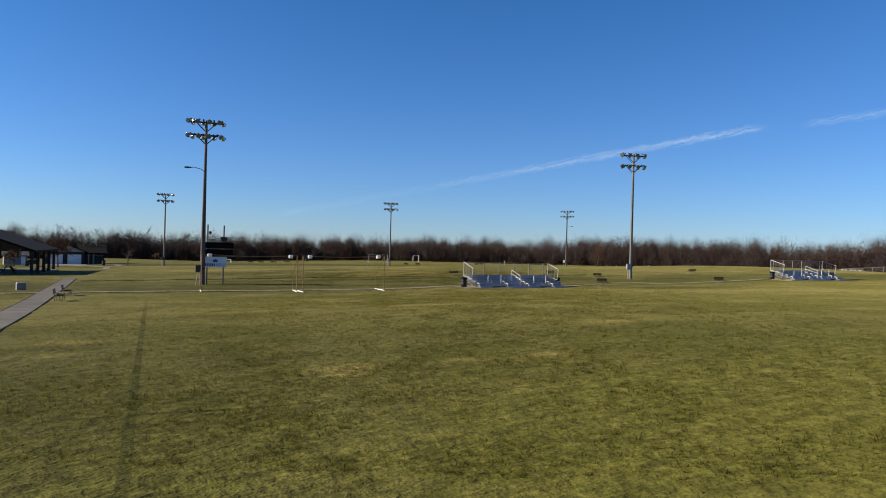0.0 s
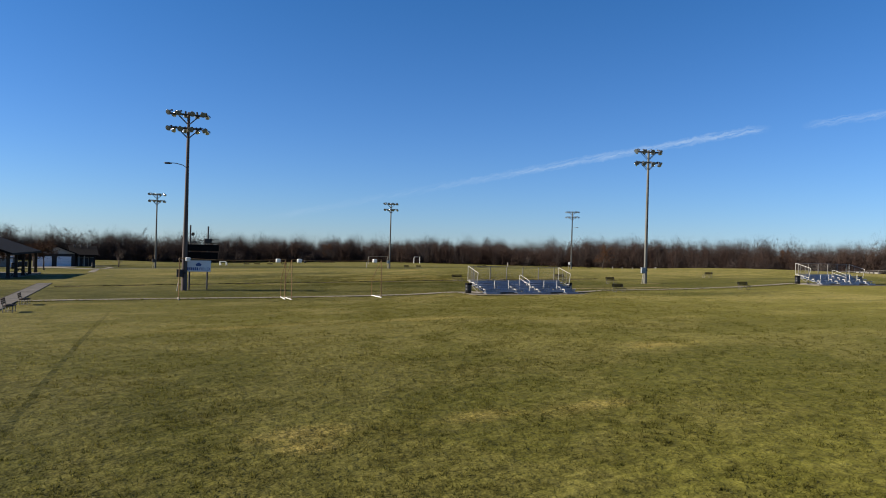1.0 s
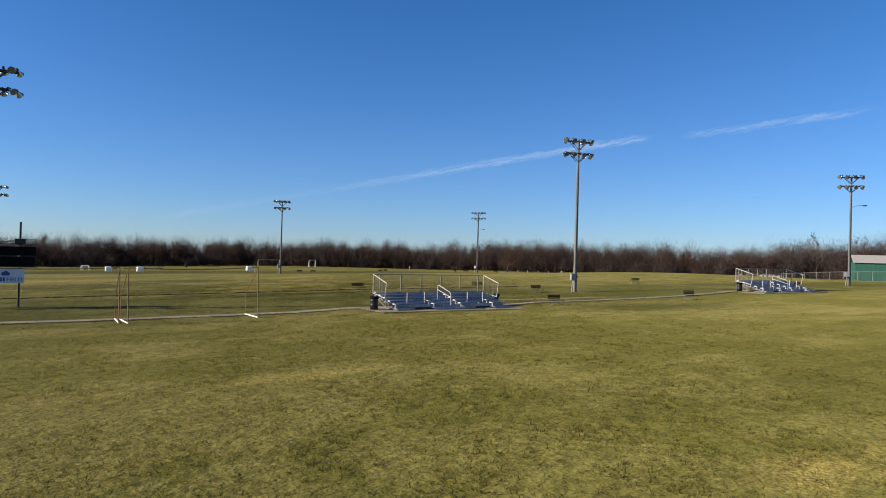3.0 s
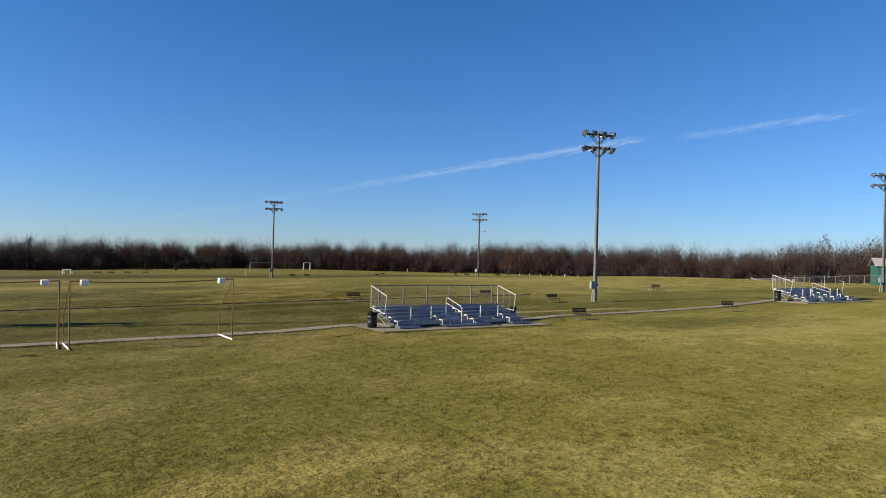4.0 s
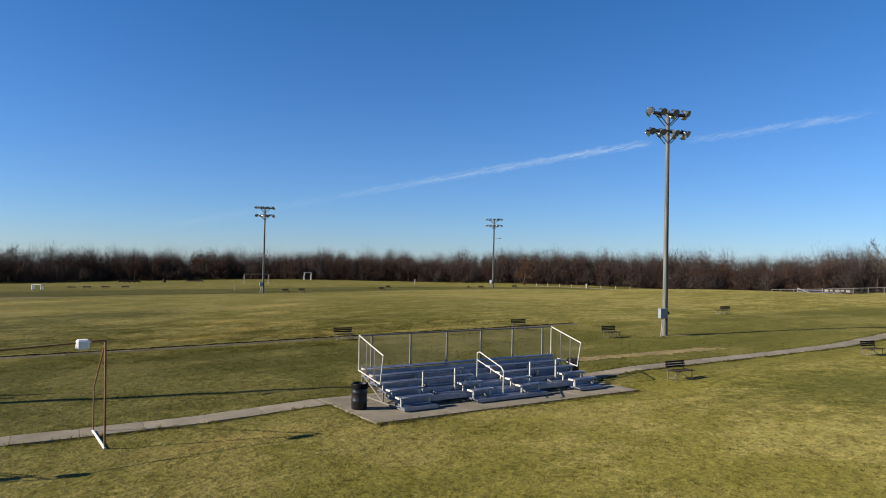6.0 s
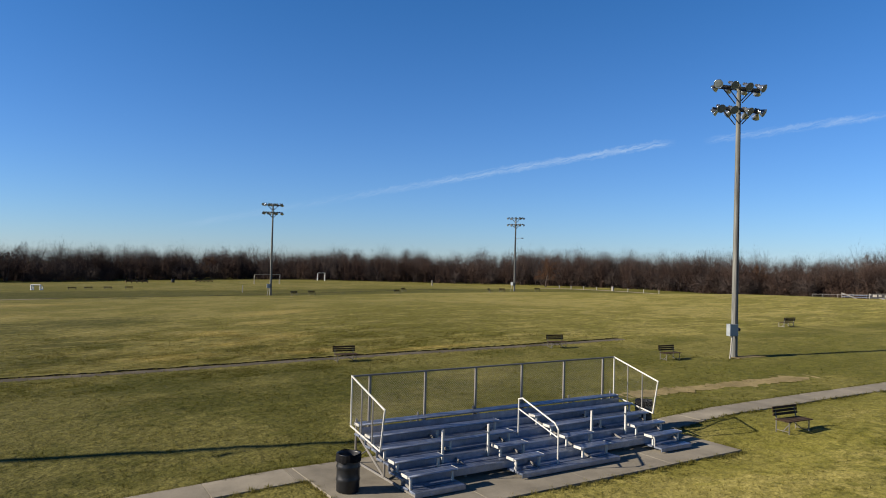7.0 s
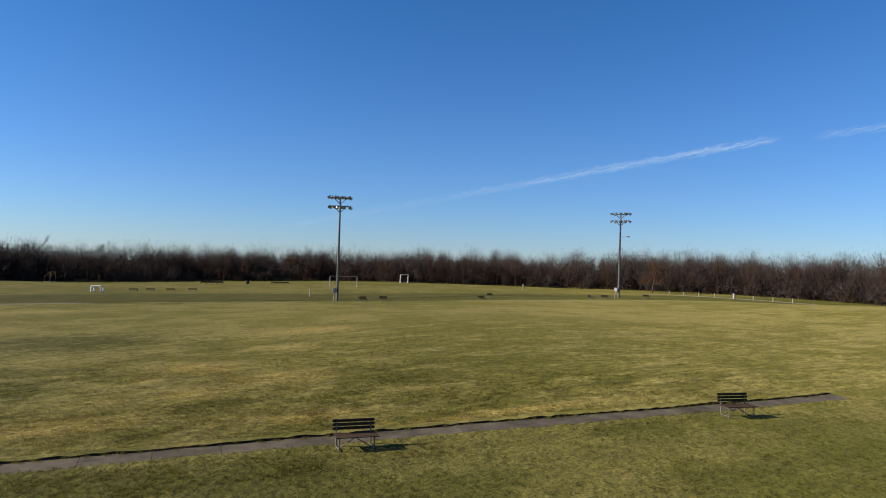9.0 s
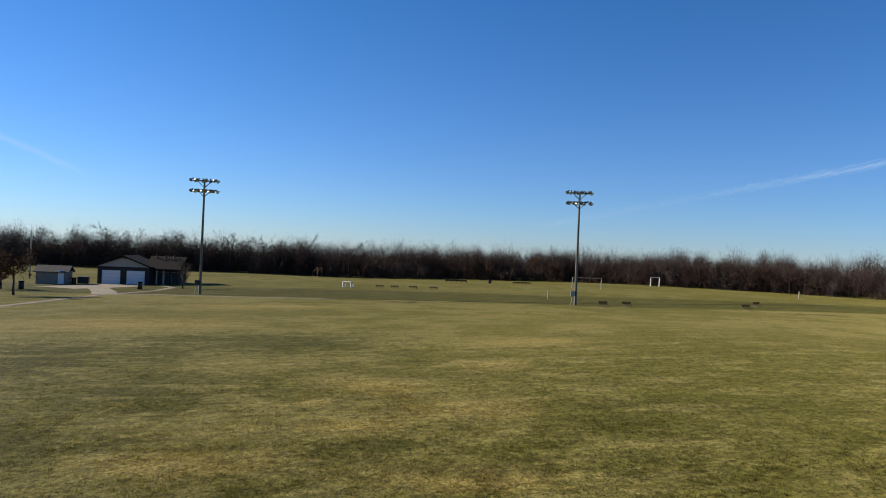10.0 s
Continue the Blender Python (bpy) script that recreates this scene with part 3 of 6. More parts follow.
def turf_lip(name, points, offset, wide, high, label):
    """A low uneven bank of turf beside a sunken walk, with a bare soil face towards the walk."""
    rng = random.Random(int(abs(offset) * 1000 + high * 1000))
    row = along(points, 0.22)
    side = 1 if offset > 0 else -1
    verts, turf_faces, soil = [], [], []
    for i, (x, y) in enumerate(row):
        ax, ay = row[max(0, i - 1)]
        bx, by = row[min(len(row) - 1, i + 1)]
        n = Vector((-(by - ay), bx - ax)).normalized()
        edge = offset + side * (rng.uniform(-0.03, 0.05) + 0.03 * math.sin(i * 0.21))
        top = high * rng.uniform(0.7, 1.15)
        for w, z in ((edge, -0.02), (edge + side * 0.02, top), (edge + side * wide * 0.45, top * 0.7), (edge + side * wide, -0.03)):
            px, py = x + n.x * w, y + n.y * w
            verts.append((px, py, ground(px, py) + z))
        if i:
            b = 4 * (i - 1)
            soil.append((b, b + 4, b + 5, b + 1))
            turf_faces += [(b + k, b + k + 4, b + k + 5, b + k + 1) for k in (1, 2)]
    ob = tagged(raw(name, verts, turf_faces, TURF), label, "ground", kind="structure")
    ob.data.shade_smooth()
    raw("soil_face", verts, soil, SOIL_AND_SHADE, ob)
    return ob


def slab_walk(name, points, width, mat, label, length=1.5, lift=0.038):
    """A walk of single concrete slabs with open joints; every slab is a piece of its own."""
    row = along(points, length)
    walk_ob = thing(name, pose(0, 0, 0), label, "walkway", kind="structure")
    rng = random.Random(int(width * 1000) + len(row))
    for (ax, ay), (bx, by) in zip(row, row[1:]):
        d = Vector((bx - ax, by - ay))
        n = Vector((-d.y, d.x)).normalized()
        gap = d.normalized() * 0.006
        verts = []
        for px, py in ((ax, ay), (bx, by)):
            s = 1 if (px, py) == (ax, ay) else -1
            for k in (-0.5, 0.5):
                w = width * (1 + rng.uniform(-0.012, 0.012)) * k
                x, y = px + n.x * w + gap.x * s, py + n.y * w + gap.y * s
                verts.append((x, y, ground(x, y) + lift + rng.uniform(-0.008, 0.008)))
        verts += [(x, y, z - 0.12) for x, y, z in verts]
        faces = [(0, 2, 3, 1), (0, 1, 5, 4), (2, 6, 7, 3), (0, 4, 6, 2), (1, 3, 7, 5)]
        raw("slab", verts, faces, mat, walk_ob)
    return walk_ob


PATH_ONE = [(-6, 52.2), (10, 51.7), (19.6, 51.1), (25.8, 50.05), (31.0, 49.5), (40.2, 48.55), (48.2, 47.8), (52.5, 47.1), (57.6, 46.2), (66, 46.0)]
PATH_TWO = [(3, 69.0), (18, 67.6), (30.5, 65.05), (42.5, 63.45), (55.2, 61.9)]
PATH_LEFT = [(-2.6, 12.0), (-1.0, 31.0), (0.3, 50.0), (2.4, 77.0)]

# ---- wooden light poles ----
def floodlight(parent, m):
    """A bell-shaped sports floodlight: spun reflector, lens, ballast can and yoke. m: at the yoke, looking along local -y and down."""
    bm = bmesh.new()
    tilt = m @ pose(0, -0.05, -0.02, 90 + 30, 0, 0) @ Matrix.Scale(0.80, 4)
    lathe(bm, [(0.07, -0.16), (0.10, -0.12), (0.12, 0.0), (0.20, 0.16), (0.265, 0.30), (0.275, 0.31), (0.262, 0.31), (0.19, 0.17)], tilt, 14)
    head = part("reflector", bm, REFLECTOR, parent, smooth=True)
    bm = bmesh.new()
    rings = lathe(bm, [(0.262, 0.295), (0.14, 0.315)], tilt, 14)
    bm.faces.new(rings[-1])
    part("lens", bm, LENS, head)
    bm = bmesh.new()
    lathe(bm, [(0.0, -0.34), (0.085, -0.33), (0.09, -0.18), (0.05, -0.15)], tilt, 10)
    box(bm, -0.03, 0.03, -0.03, 0.03, -0.10, 0.12, m)
    part("ballast_housing", bm, STEEL_DARK, head)


def light_pole(x, y, height, turn=0.0, arm=None, box_mat=None, wood=None, label=None, girth=1.0):
    """A tall wooden pole with two tiers of braced cross-arms and floodlights facing both fields."""
    ob = thing("light_pole", on(x, y, turn), label or "tall grey wooden pole with two tiers of sports floodlights", "light pole", "field light poles")
    bm = bmesh.new()
    zs = [-0.3, 0.0, 0.25, height * 0.33, height * 0.66, height - 0.25]
    rs = [0.18 * girth, 0.175 * girth, 0.165 * girth, 0.145 * (1 + girth) / 2, 0.125, 0.105]
    lathe(bm, [(0.0, -0.3)] + list(zip(rs, zs)) + [(0.1, height - 0.15), (0.0, height - 0.13)], Matrix(), 14)
    part("pole", bm, wood or POLE_WOOD, ob, smooth=True)
    jitter = random.Random(int(x * 10))
    for z, half in ((height - 0.35, 1.38), (height - 1.40, 1.38)):
        for side in (-1, 1):
            bm = bmesh.new()
            box(bm, -half, half, side * 0.17 - 0.035, side * 0.17 + 0.035, z - 0.05, z + 0.05)
            arm_ob = part("crossarm", bm, STEEL_DARK, ob)
            for s in (-1, 1):
                bm = bmesh.new()
                tube(bm, (0.08 * s, side * 0.15, z - 0.72), (0.78 * s, side * 0.17, z - 0.03), 0.028, 0.028, 6)
                part("brace", bm, STEEL_DARK, ob)
            for i, px in enumerate((-1.32, -0.62, 0.22, 0.98) if side < 0 else (-0.98, -0.22, 0.62, 1.32)):
                aim = (0 if side < 0 else 180) + (-28, -10, 8, 26)[i] * (1 if side < 0 else -1) + jitter.uniform(-22, 22)
                floodlight(ob, pose(px, side * 0.24, z - 0.02 if z < height - 1 else z + 0.14, 0, 0, aim))
    bm = bmesh.new()
    box(bm, -0.57, -0.09, -0.40, -0.12, 1.04, 1.62, bevel=0.012)
    b = part("meter_box", bm, box_mat or BOX_GREY, ob, "dull dark metal meter box" if box_mat else "pale grey metal meter box")
    bm = bmesh.new()
    box(bm, -0.59, -0.09, -0.42, -0.12, 1.60, 1.625)
    part("lid", bm, box_mat or BOX_GREY, b)
    bm = bmesh.new()
    lathe(bm, [(0.0, 0), (0.085, 0.0), (0.085, 0.14), (0.0, 0.15)], pose(-0.06, -0.26, 1.36, 0, 90, 0), 10)
    part("meter", bm, STEEL_DARK, b)
    bm = bmesh.new()
    tube(bm, (-0.36, -0.30, 1.10), (-0.52, -0.36, -0.05), 0.035, 0.035, 8)
    part("conduit", bm, MARKER, ob)
    bm = bmesh.new()
    tube(bm, (-0.13, -0.22, 1.60), (-0.03, -0.17, height - 1.6), 0.022, 0.022, 6)
    part("riser_cable", bm, STEEL_DARK, ob)
    if arm:
        s, z = arm
        bm = bmesh.new()
        pipe(bm, [(0, -0.15, z), (s * 0.35, -0.18, z + 0.22), (s * 0.8, -0.2, z + 0.32), (s * 1.25, -0.2, z + 0.33)], 0.03, 6)
        a = part("lamp_arm", bm, GALV, ob)
        bm = bmesh.new()
        lathe(bm, [(0.0, -0.36), (0.07, -0.34), (0.13, -0.1), (0.13, 0.12), (0.05, 0.24), (0.0, 0.25)], pose(s * 1.45, -0.2, z + 0.30, 0, 90 * s, 0) @ Matrix.Diagonal((0.6, 1, 1, 1)), 10)
        part("lamp_head", bm, STEEL_DARK, a, smooth=True)
    return ob


light_pole(11.75, 60.8, 13.95, -8, arm=(-1, 9.45), wood=POLE_SHADED, girth=1.35, box_mat=STEEL_DARK, label="tall wooden floodlight pole with a street-lamp arm, shade put in its colour")
light_pole(54.75, 54.75, 13.55, -20)
light_pole(61.85, 129.9, 13.2, -15)
light_pole(109.0, 130.7, 13.6, -66, arm=(1, 9.4))
light_pole(19.2, 136.5, 13.4, 4, box_mat=STEEL_DARK)
light_pole(96.9, 49.2, 13.2, -50, arm=(1, 9.2), label="tall pale wooden floodlight pole by a fence")


# ---- bleachers ----
def wire_mesh(name, parent, corners, pitch=0.06, wire=0.0012, mat=None):
    """Chain-link: crossed wires over a flat four-cornered panel (a, b, c, d going round), in the parent's space."""
    a, b, c, d = (Vector(p) for p in corners)
    wide, high = (b - a).length, (d - a).length
    verts, faces = [], []
    nrm = (b - a).cross(d - a).normalized()

    def at(u, v):
        lo, hi = a.lerp(b, u), d.lerp(c, u)
        return lo.lerp(hi, v)

    n = int((wide + high) / pitch)
    for s in (1, -1):
        for i in range(n):
            k = i * pitch
            u0, v0 = (k, 0.0) if k < wide else (wide, k - wide)
            u1, v1 = (k - high, high) if k > high else (0.0, k)
            if s < 0:
                u0, u1 = wide - u0, wide - u1
            p, q = at(u0 / wide, v0 / high), at(u1 / wide, v1 / high)
            if (q - p).length < 0.02:
                continue
            side = (q - p).normalized().cross(nrm) * wire
            out = nrm * wire * 1.6
            base = len(verts)
            verts += [p - side, p + side, p + out, q - side, q + side, q + out]
            faces += [(base, base + 1, base + 4, base + 3), (base + 1, base + 2, base + 5, base + 4), (base + 2, base, base + 3, base + 5)]
    ob = raw(name, verts, faces, mat or GALV, parent)
    return tagged(ob, "galvanised chain-link mesh")


def bleacher(m, label):
    """A five-row aluminium bleacher, 8.3 m long, with two recessed wheelchair bays, a middle aisle with handrail and a chain-link guard."""
    ob = thing("bleacher", m, label, "bleacher", "field bleachers")
    long, rows, tread, rise = 8.3, 5, 0.56, 0.14
    bays = ((1.20, 2.68), (5.68, 7.15))
    aisle = (3.55, 4.70)
    ends = (0.0, long)

    def runs(cuts):
        out, at = [], ends[0]
        for a, b in sorted(cuts):
            if a > at + 0.05:
                out.append((at, a))
            at = max(at, b)
        out.append((at, ends[1]))
        return out

    def plank(name, a, b, y0, y1, z0, z1, mat=ALU):
        bm = bmesh.new()
        box(bm, a, b, y0, y1, z0, z1, bevel=0.008)
        p = part(name, bm, mat, ob)
        bm = bmesh.new()
        for y in (y0 + (y1 - y0) * 0.33, y0 + (y1 - y0) * 0.66):
            if y1 - y0 > 0.15:
                box(bm, a + 0.01, b - 0.01, y - 0.008, y + 0.008, z1, z1 + 0.004)
        if y1 - y0 > 0.15:
            part("grip_rib", bm, mat, p)
        else:
            bm.free()
        return p

    for k in range(rows):
        y = k * tread
        foot, seat = 0.12 + rise * k, 0.37 + rise * k
        if k == 0:
            foot_runs = runs(bays)
            seat_runs = runs(bays + (aisle,))
        elif k == 1:
            foot_runs = runs(())
            seat_runs = runs(bays + (aisle,))
        elif k < 4:
            foot_runs = runs(())
            seat_runs = runs((aisle,))
        else:
            foot_runs = seat_runs = runs(())
        for a, b in foot_runs:
            plank("foot_plank", a, b, y, y + 0.245, foot - 0.045, foot)
            plank("foot_plank", a, b, y + 0.295, y + 0.54, foot - 0.045, foot)
            bm = bmesh.new()
            z0 = foot - 0.15 if k else 0.02
            box(bm, a, b, y - 0.012, y + 0.008, z0, foot - 0.004, bevel=0.004)
            part("riser_board", bm, ALU, ob)
        for a, b in seat_runs:
            s = plank("seat_plank", a, b, y + 0.30, y + 0.55, seat - 0.045, seat)
            for e in (a, b):
                bm = bmesh.new()
                box(bm, e - 0.012, e + 0.012, y + 0.295, y + 0.555, seat - 0.06, seat + 0.004, bevel=0.006)
                part("end_cap", bm, ALU_EDGE, s)
            # the rolled front lip of the plank
            bm = bmesh.new()
            tube(bm, (a + 0.01, y + 0.303, seat - 0.022), (b - 0.01, y + 0.303, seat - 0.022), 0.024, 0.024, 8)
            part("nosing", bm, ALU, s, smooth=True)
            n = max(2, round((b - a) / 1.4))
            for i in range(n):
                x = a + 0.10 + (b - a - 0.20) * i / (n - 1)
                bm = bmesh.new()
                box(bm, x - 0.026, x + 0.026, y + 0.33, y + 0.37, foot - 0.03, seat - 0.04)
                part("seat_bracket", bm, ALU_EDGE, s)
        if k == 4:
            bm = bmesh.new()
            box(bm, 0, long, y + 0.275, y + 0.29, foot - 0.02, seat - 0.07, bevel=0.004)
            part("back_panel", bm, ALU, ob)
    # stub posts and rails that guard the wheelchair bays
    for a, b in bays:
        for x in (a + 0.12, b - 0.12):
            bm = bmesh.new()
            box(bm, x - 0.025, x + 0.025, tread + 0.50, tread + 0.55, 0.25, 0.98, bevel=0.005)
            part("stub_post", bm, ALU_EDGE, ob)
        bm = bmesh.new()
        tube(bm, (a + 0.12, tread + 0.525, 0.80), (b - 0.12, tread + 0.525, 0.80), 0.017, 0.017, 6)
        part("stub_rail", bm, ALU, ob)
    # bent white end brackets of the front seats
    for x in (0.02, bays[0][1] + 0.02, bays[1][1] + 0.02):
        bm = bmesh.new()
        pipe(bm, [(x, 0.32, 0.345), (x, 0.26, 0.335), (x, 0.235, 0.28), (x, 0.23, 0.12)], 0.018, 6)
        part("end_bracket", bm, ALU_EDGE, ob)
    # aisle handrail
    mid = 3.88
    bm = bmesh.new()
    pipe(bm, [(mid, 0.20, 0.13), (mid, 0.20, 0.90), (mid, 0.32, 1.02), (mid, 1.50, 1.38), (mid, 1.64, 1.34), (mid, 1.64, 0.45)], 0.02, 8)
    hr = part("handrail", bm, ALU_EDGE, ob, "white tubular aisle handrail")
    bm = bmesh.new()
    tube(bm, (mid, 0.22, 0.72), (mid, 1.64, 1.10), 0.017, 0.017, 8)
    part("mid_rail", bm, ALU_EDGE, hr)
    # guard: posts, top rails, side rails, mesh
    back, top, low = rows * tread + 0.0, 1.98, 0.90
    n = 6
    for i in range(n):
        x = 0.38 + (long - 0.76) * i / (n - 1)
        bm = bmesh.new()
        box(bm, x - 0.028, x + 0.028, back - 0.02, back + 0.03, low - 0.15, top, bevel=0.005)
        part("guard_post", bm, GALV, ob)
    bm = bmesh.new()
    tube(bm, (-0.05, back, top), (long + 0.05, back, top), 0.022, 0.022, 8)
    part("guard_rail", bm, GALV, ob)
    wire_mesh("guard_mesh", ob, [(0, back, low), (long, back, low), (long, back, top), (0, back, top)])
    for x in (-0.08, long + 0.08):
        front, ftop, fbot = back - 1.62, 1.52, 0.62
        bm = bmesh.new()
        pipe(bm, [(x, back, low - 0.05), (x, back, top), (x, front, ftop), (x, front + 0.16, fbot), (x, back, low - 0.05)], 0.021, 8)
        fr = part("side_guard_frame", bm, ALU_EDGE, ob)
        for f in (0.33, 0.66):
            y = back + (front - back) * f
            zt, zb = top + (ftop - top) * f, low - 0.05 + (fbot - low + 0.05) * f
            bm = bmesh.new()
            tube(bm, (x, y, zb), (x, y, zt), 0.017, 0.017, 6)
            part("upright", bm, GALV, fr)
        wire_mesh("side_mesh", fr, [(x, back, low), (x, front + 0.10, fbot + 0.05), (x, front, ftop), (x, back, top)])
    # understructure
    for i in range(6):
        x = 0.06 + (long - 0.12) * i / 5
        first = 0.70 if i in (1, 4) else 0.05
        for name, p, q in (("ground_skid", (x, first, 0.03), (x, back, 0.03)), ("stringer", (x, first, 0.06 + 0.24 * (first - 0.05)), (x, back, 0.62 + 0.1)), ("back_leg", (x, back, 0.03), (x, back, 1.0)), ("middle_leg", (x, 1.4, 0.03), (x, 1.4, 0.42)), ("cross_brace", (x, 1.4, 0.05), (x, back, 0.7))):
            bm = bmesh.new()
            tube(bm, p, q, 0.026, 0.026, 6)
            part(name, bm, GALV, ob)
    for p, q in (((0.06, back, 0.1), (1.7, back, 0.9)), ((1.7, back, 0.1), (0.06, back, 0.9)), ((6.6, back, 0.1), (8.24, back, 0.9)), ((8.24, back, 0.1), (6.6, back, 0.9))):
        bm = bmesh.new()
        tube(bm, p, q, 0.018, 0.018, 6)
        part("back_brace", bm, GALV, ob)
    return ob


def pad(name, m, x0, x1, y0, y1, label, joints=4):
    """A concrete pad of cast panels."""
    ob = thing(name, m, label, "concrete pad", kind="structure")
    for i in range(joints):
        a, b = x0 + (x1 - x0) * i / joints, x0 + (x1 - x0) * (i + 1) / joints
        bm = bmesh.new()
        box(bm, a + 0.003, b - 0.003, y0, y1, -0.25, 0.035 + 0.002 * (i % 2), bevel=0.004)
        part("panel", bm, CONCRETE, ob)
    return ob


STAND_ONE = pose(30.64, 46.93, 1.33, 0, 0, -3.6)
STAND_TWO = pose(66.6, 43.7, 2.19, 0, 0, -2.5)
pad("bleacher_pad_near", STAND_ONE, -1.35, 9.35, -0.75, 3.1, "pale concrete pad under a bleacher")
pad("bleacher_pad_far", STAND_TWO, -1.45, 9.3, -0.7, 3.0, "pale concrete pad under a bleacher")
bleacher(STAND_ONE @ pose(0, 0, 0.04), "five-row aluminium bleacher with chain-link guard on a concrete pad")
bleacher(STAND_TWO @ pose(0, 0, 0.04), "five-row aluminium bleacher with chain-link guard beside the walk")


# ---- barrels ----
def barrel(m, label, height=0.76, radius=0.235, mat=None):
    ob = thing("trash_barrel", m, label, "trash can", "trash barrels")
    bm = bmesh.new()
    r, h = radius, height
    prof = [(0.0, 0.01), (r - 0.02, 0.0), (r, 0.02)]
    for f in (0.33, 0.66):
        prof += [(r, h * f - 0.03), (r + 0.014, h * f), (r, h * f + 0.03)]
    prof += [(r, h - 0.02), (r + 0.012, h), (r - 0.01, h), (r - 0.02, h - 0.03), (r - 0.02, 0.12), (0.0, 0.1)]
    lathe(bm, prof, Matrix(), 20)
    drum = part("drum", bm, mat or BARREL, ob, smooth=True)
    bm = bmesh.new()
    rng = random.Random(4)
    rings = []
    for rr, z in ((r - 0.02, h - 0.12), (r + 0.01, h + 0.012), (r + 0.022, h - 0.06), (r + 0.02, h - 0.15)):
        rings.append([bm.verts.new((rr * math.cos(a) * (1 + rng.uniform(-0.02, 0.02)), rr * math.sin(a), z + rng.uniform(-0.02, 0.02))) for a in (2 * math.pi * i / 20 for i in range(20))])
    for a, b in zip(rings, rings[1:]):
        for i in range(20):
            bm.faces.new((a[i], a[(i + 1) % 20], b[(i + 1) % 20], b[i]))
    part("bin_liner", bm, BOARD, drum, "black plastic bin liner folded over the rim")
    return ob


barrel(STAND_ONE @ pose(-0.92, 1.10, 0.04), "black steel drum used as a trash barrel")
barrel(STAND_ONE @ pose(9.05, 2.25, 0.04), "dark blue-black drum used as a trash barrel")
barrel(STAND_TWO @ pose(-1.05, 1.85, 0.04), "black steel drum used as a trash barrel")
barrel(STAND_TWO @ pose(8.9, 2.0, 0.04), "black steel drum used as a trash barrel")


# ---- benches ----
def park_bench(m, label="dark slatted wooden park bench on a steel tube frame", long=1.05, legs=None):
    """Back and seat of dark slats on bent tube legs with crossed braces. It faces local -y."""
    ob = thing("park_bench", m, label, "bench", "field benches")
    for z, y in ((0.50, 0.24), (0.61, 0.255), (0.72, 0.27)):
        bm = bmesh.new()
        box(bm, -long / 2, long / 2, y - 0.015, y + 0.015, z, z + 0.088, bevel=0.008)
        part("back_slat", bm, SLAT, ob)
    for i, y in enumerate((-0.20, -0.08, 0.04, 0.16)):
        bm = bmesh.new()
        box(bm, -long / 2 + 0.02, long / 2 + 0.02, y - 0.05, y + 0.05, 0.385, 0.415, bevel=0.006)
        part("seat_slat", bm, SLAT, ob)
    metal = legs or BENCH_LEG
    for s in (-1, 1):
        x = s * (long / 2 - 0.10)
        bm = bmesh.new()
        pipe(bm, [(x, -0.20, -0.03), (x, -0.20, 0.375), (x, 0.20, 0.375)], 0.019, 6)
        part("front_leg", bm, metal, ob)
        bm = bmesh.new()
        pipe(bm, [(x, 0.20, -0.03), (x, 0.20, 0.40), (x, 0.285, 0.80)], 0.019, 6)
        part("rear_leg", bm, metal, ob)
        bm = bmesh.new()
        tube(bm, (x, 0.0, 0.02), (-s * 0.06, 0.0, 0.375), 0.014, 0.014, 6)
        part("brace", bm, GALV if s < 0 else metal, ob)
        bm = bmesh.new()
        tube(bm, (x, -0.2, 0.05), (x, 0.2, 0.05), 0.013, 0.013, 6)
        part("foot_rail", bm, metal, ob)
    return ob


LOW = Matrix.Diagonal((1, 1, 0.82, 1))
first_bench = park_bench(on(37.9, 63.25, -10) @ LOW)
for x, y, turn in ((49.5, 61.6, -14), (51.45, 56.05, -8), (42.5, 45.6, -8), (55.35, 43.75, -14), (100.2, 124.0, -30), (97.4, 123.8, 30), (111.3, 127.0, -20), (79.6, 124.2, 8), (86.5, 133.0, 12), (63.6, 125.6, 4), (66.6, 126.3, 2)):
    copy_thing(first_bench, on(x, y, turn))
pale_bench = park_bench(on(70.85, 60.55, 172) @ LOW, "dark slatted bench on pale steel legs", 1.2, MARKER)
for x, y, turn in ((41.2, 160.6, 0), (43.5, 160.2, 0), (46.3, 159.8, 0), (49.4, 159.3, 0)):
    copy_thing(first_bench, on(x, y, turn) @ Matrix.Diagonal((1.2, 1, 0.62, 1)))
for x, y, turn in ((0.95, 43.0, 84), (1.45, 48.6, 84)):
    copy_thing(first_bench, on(x, y, turn))


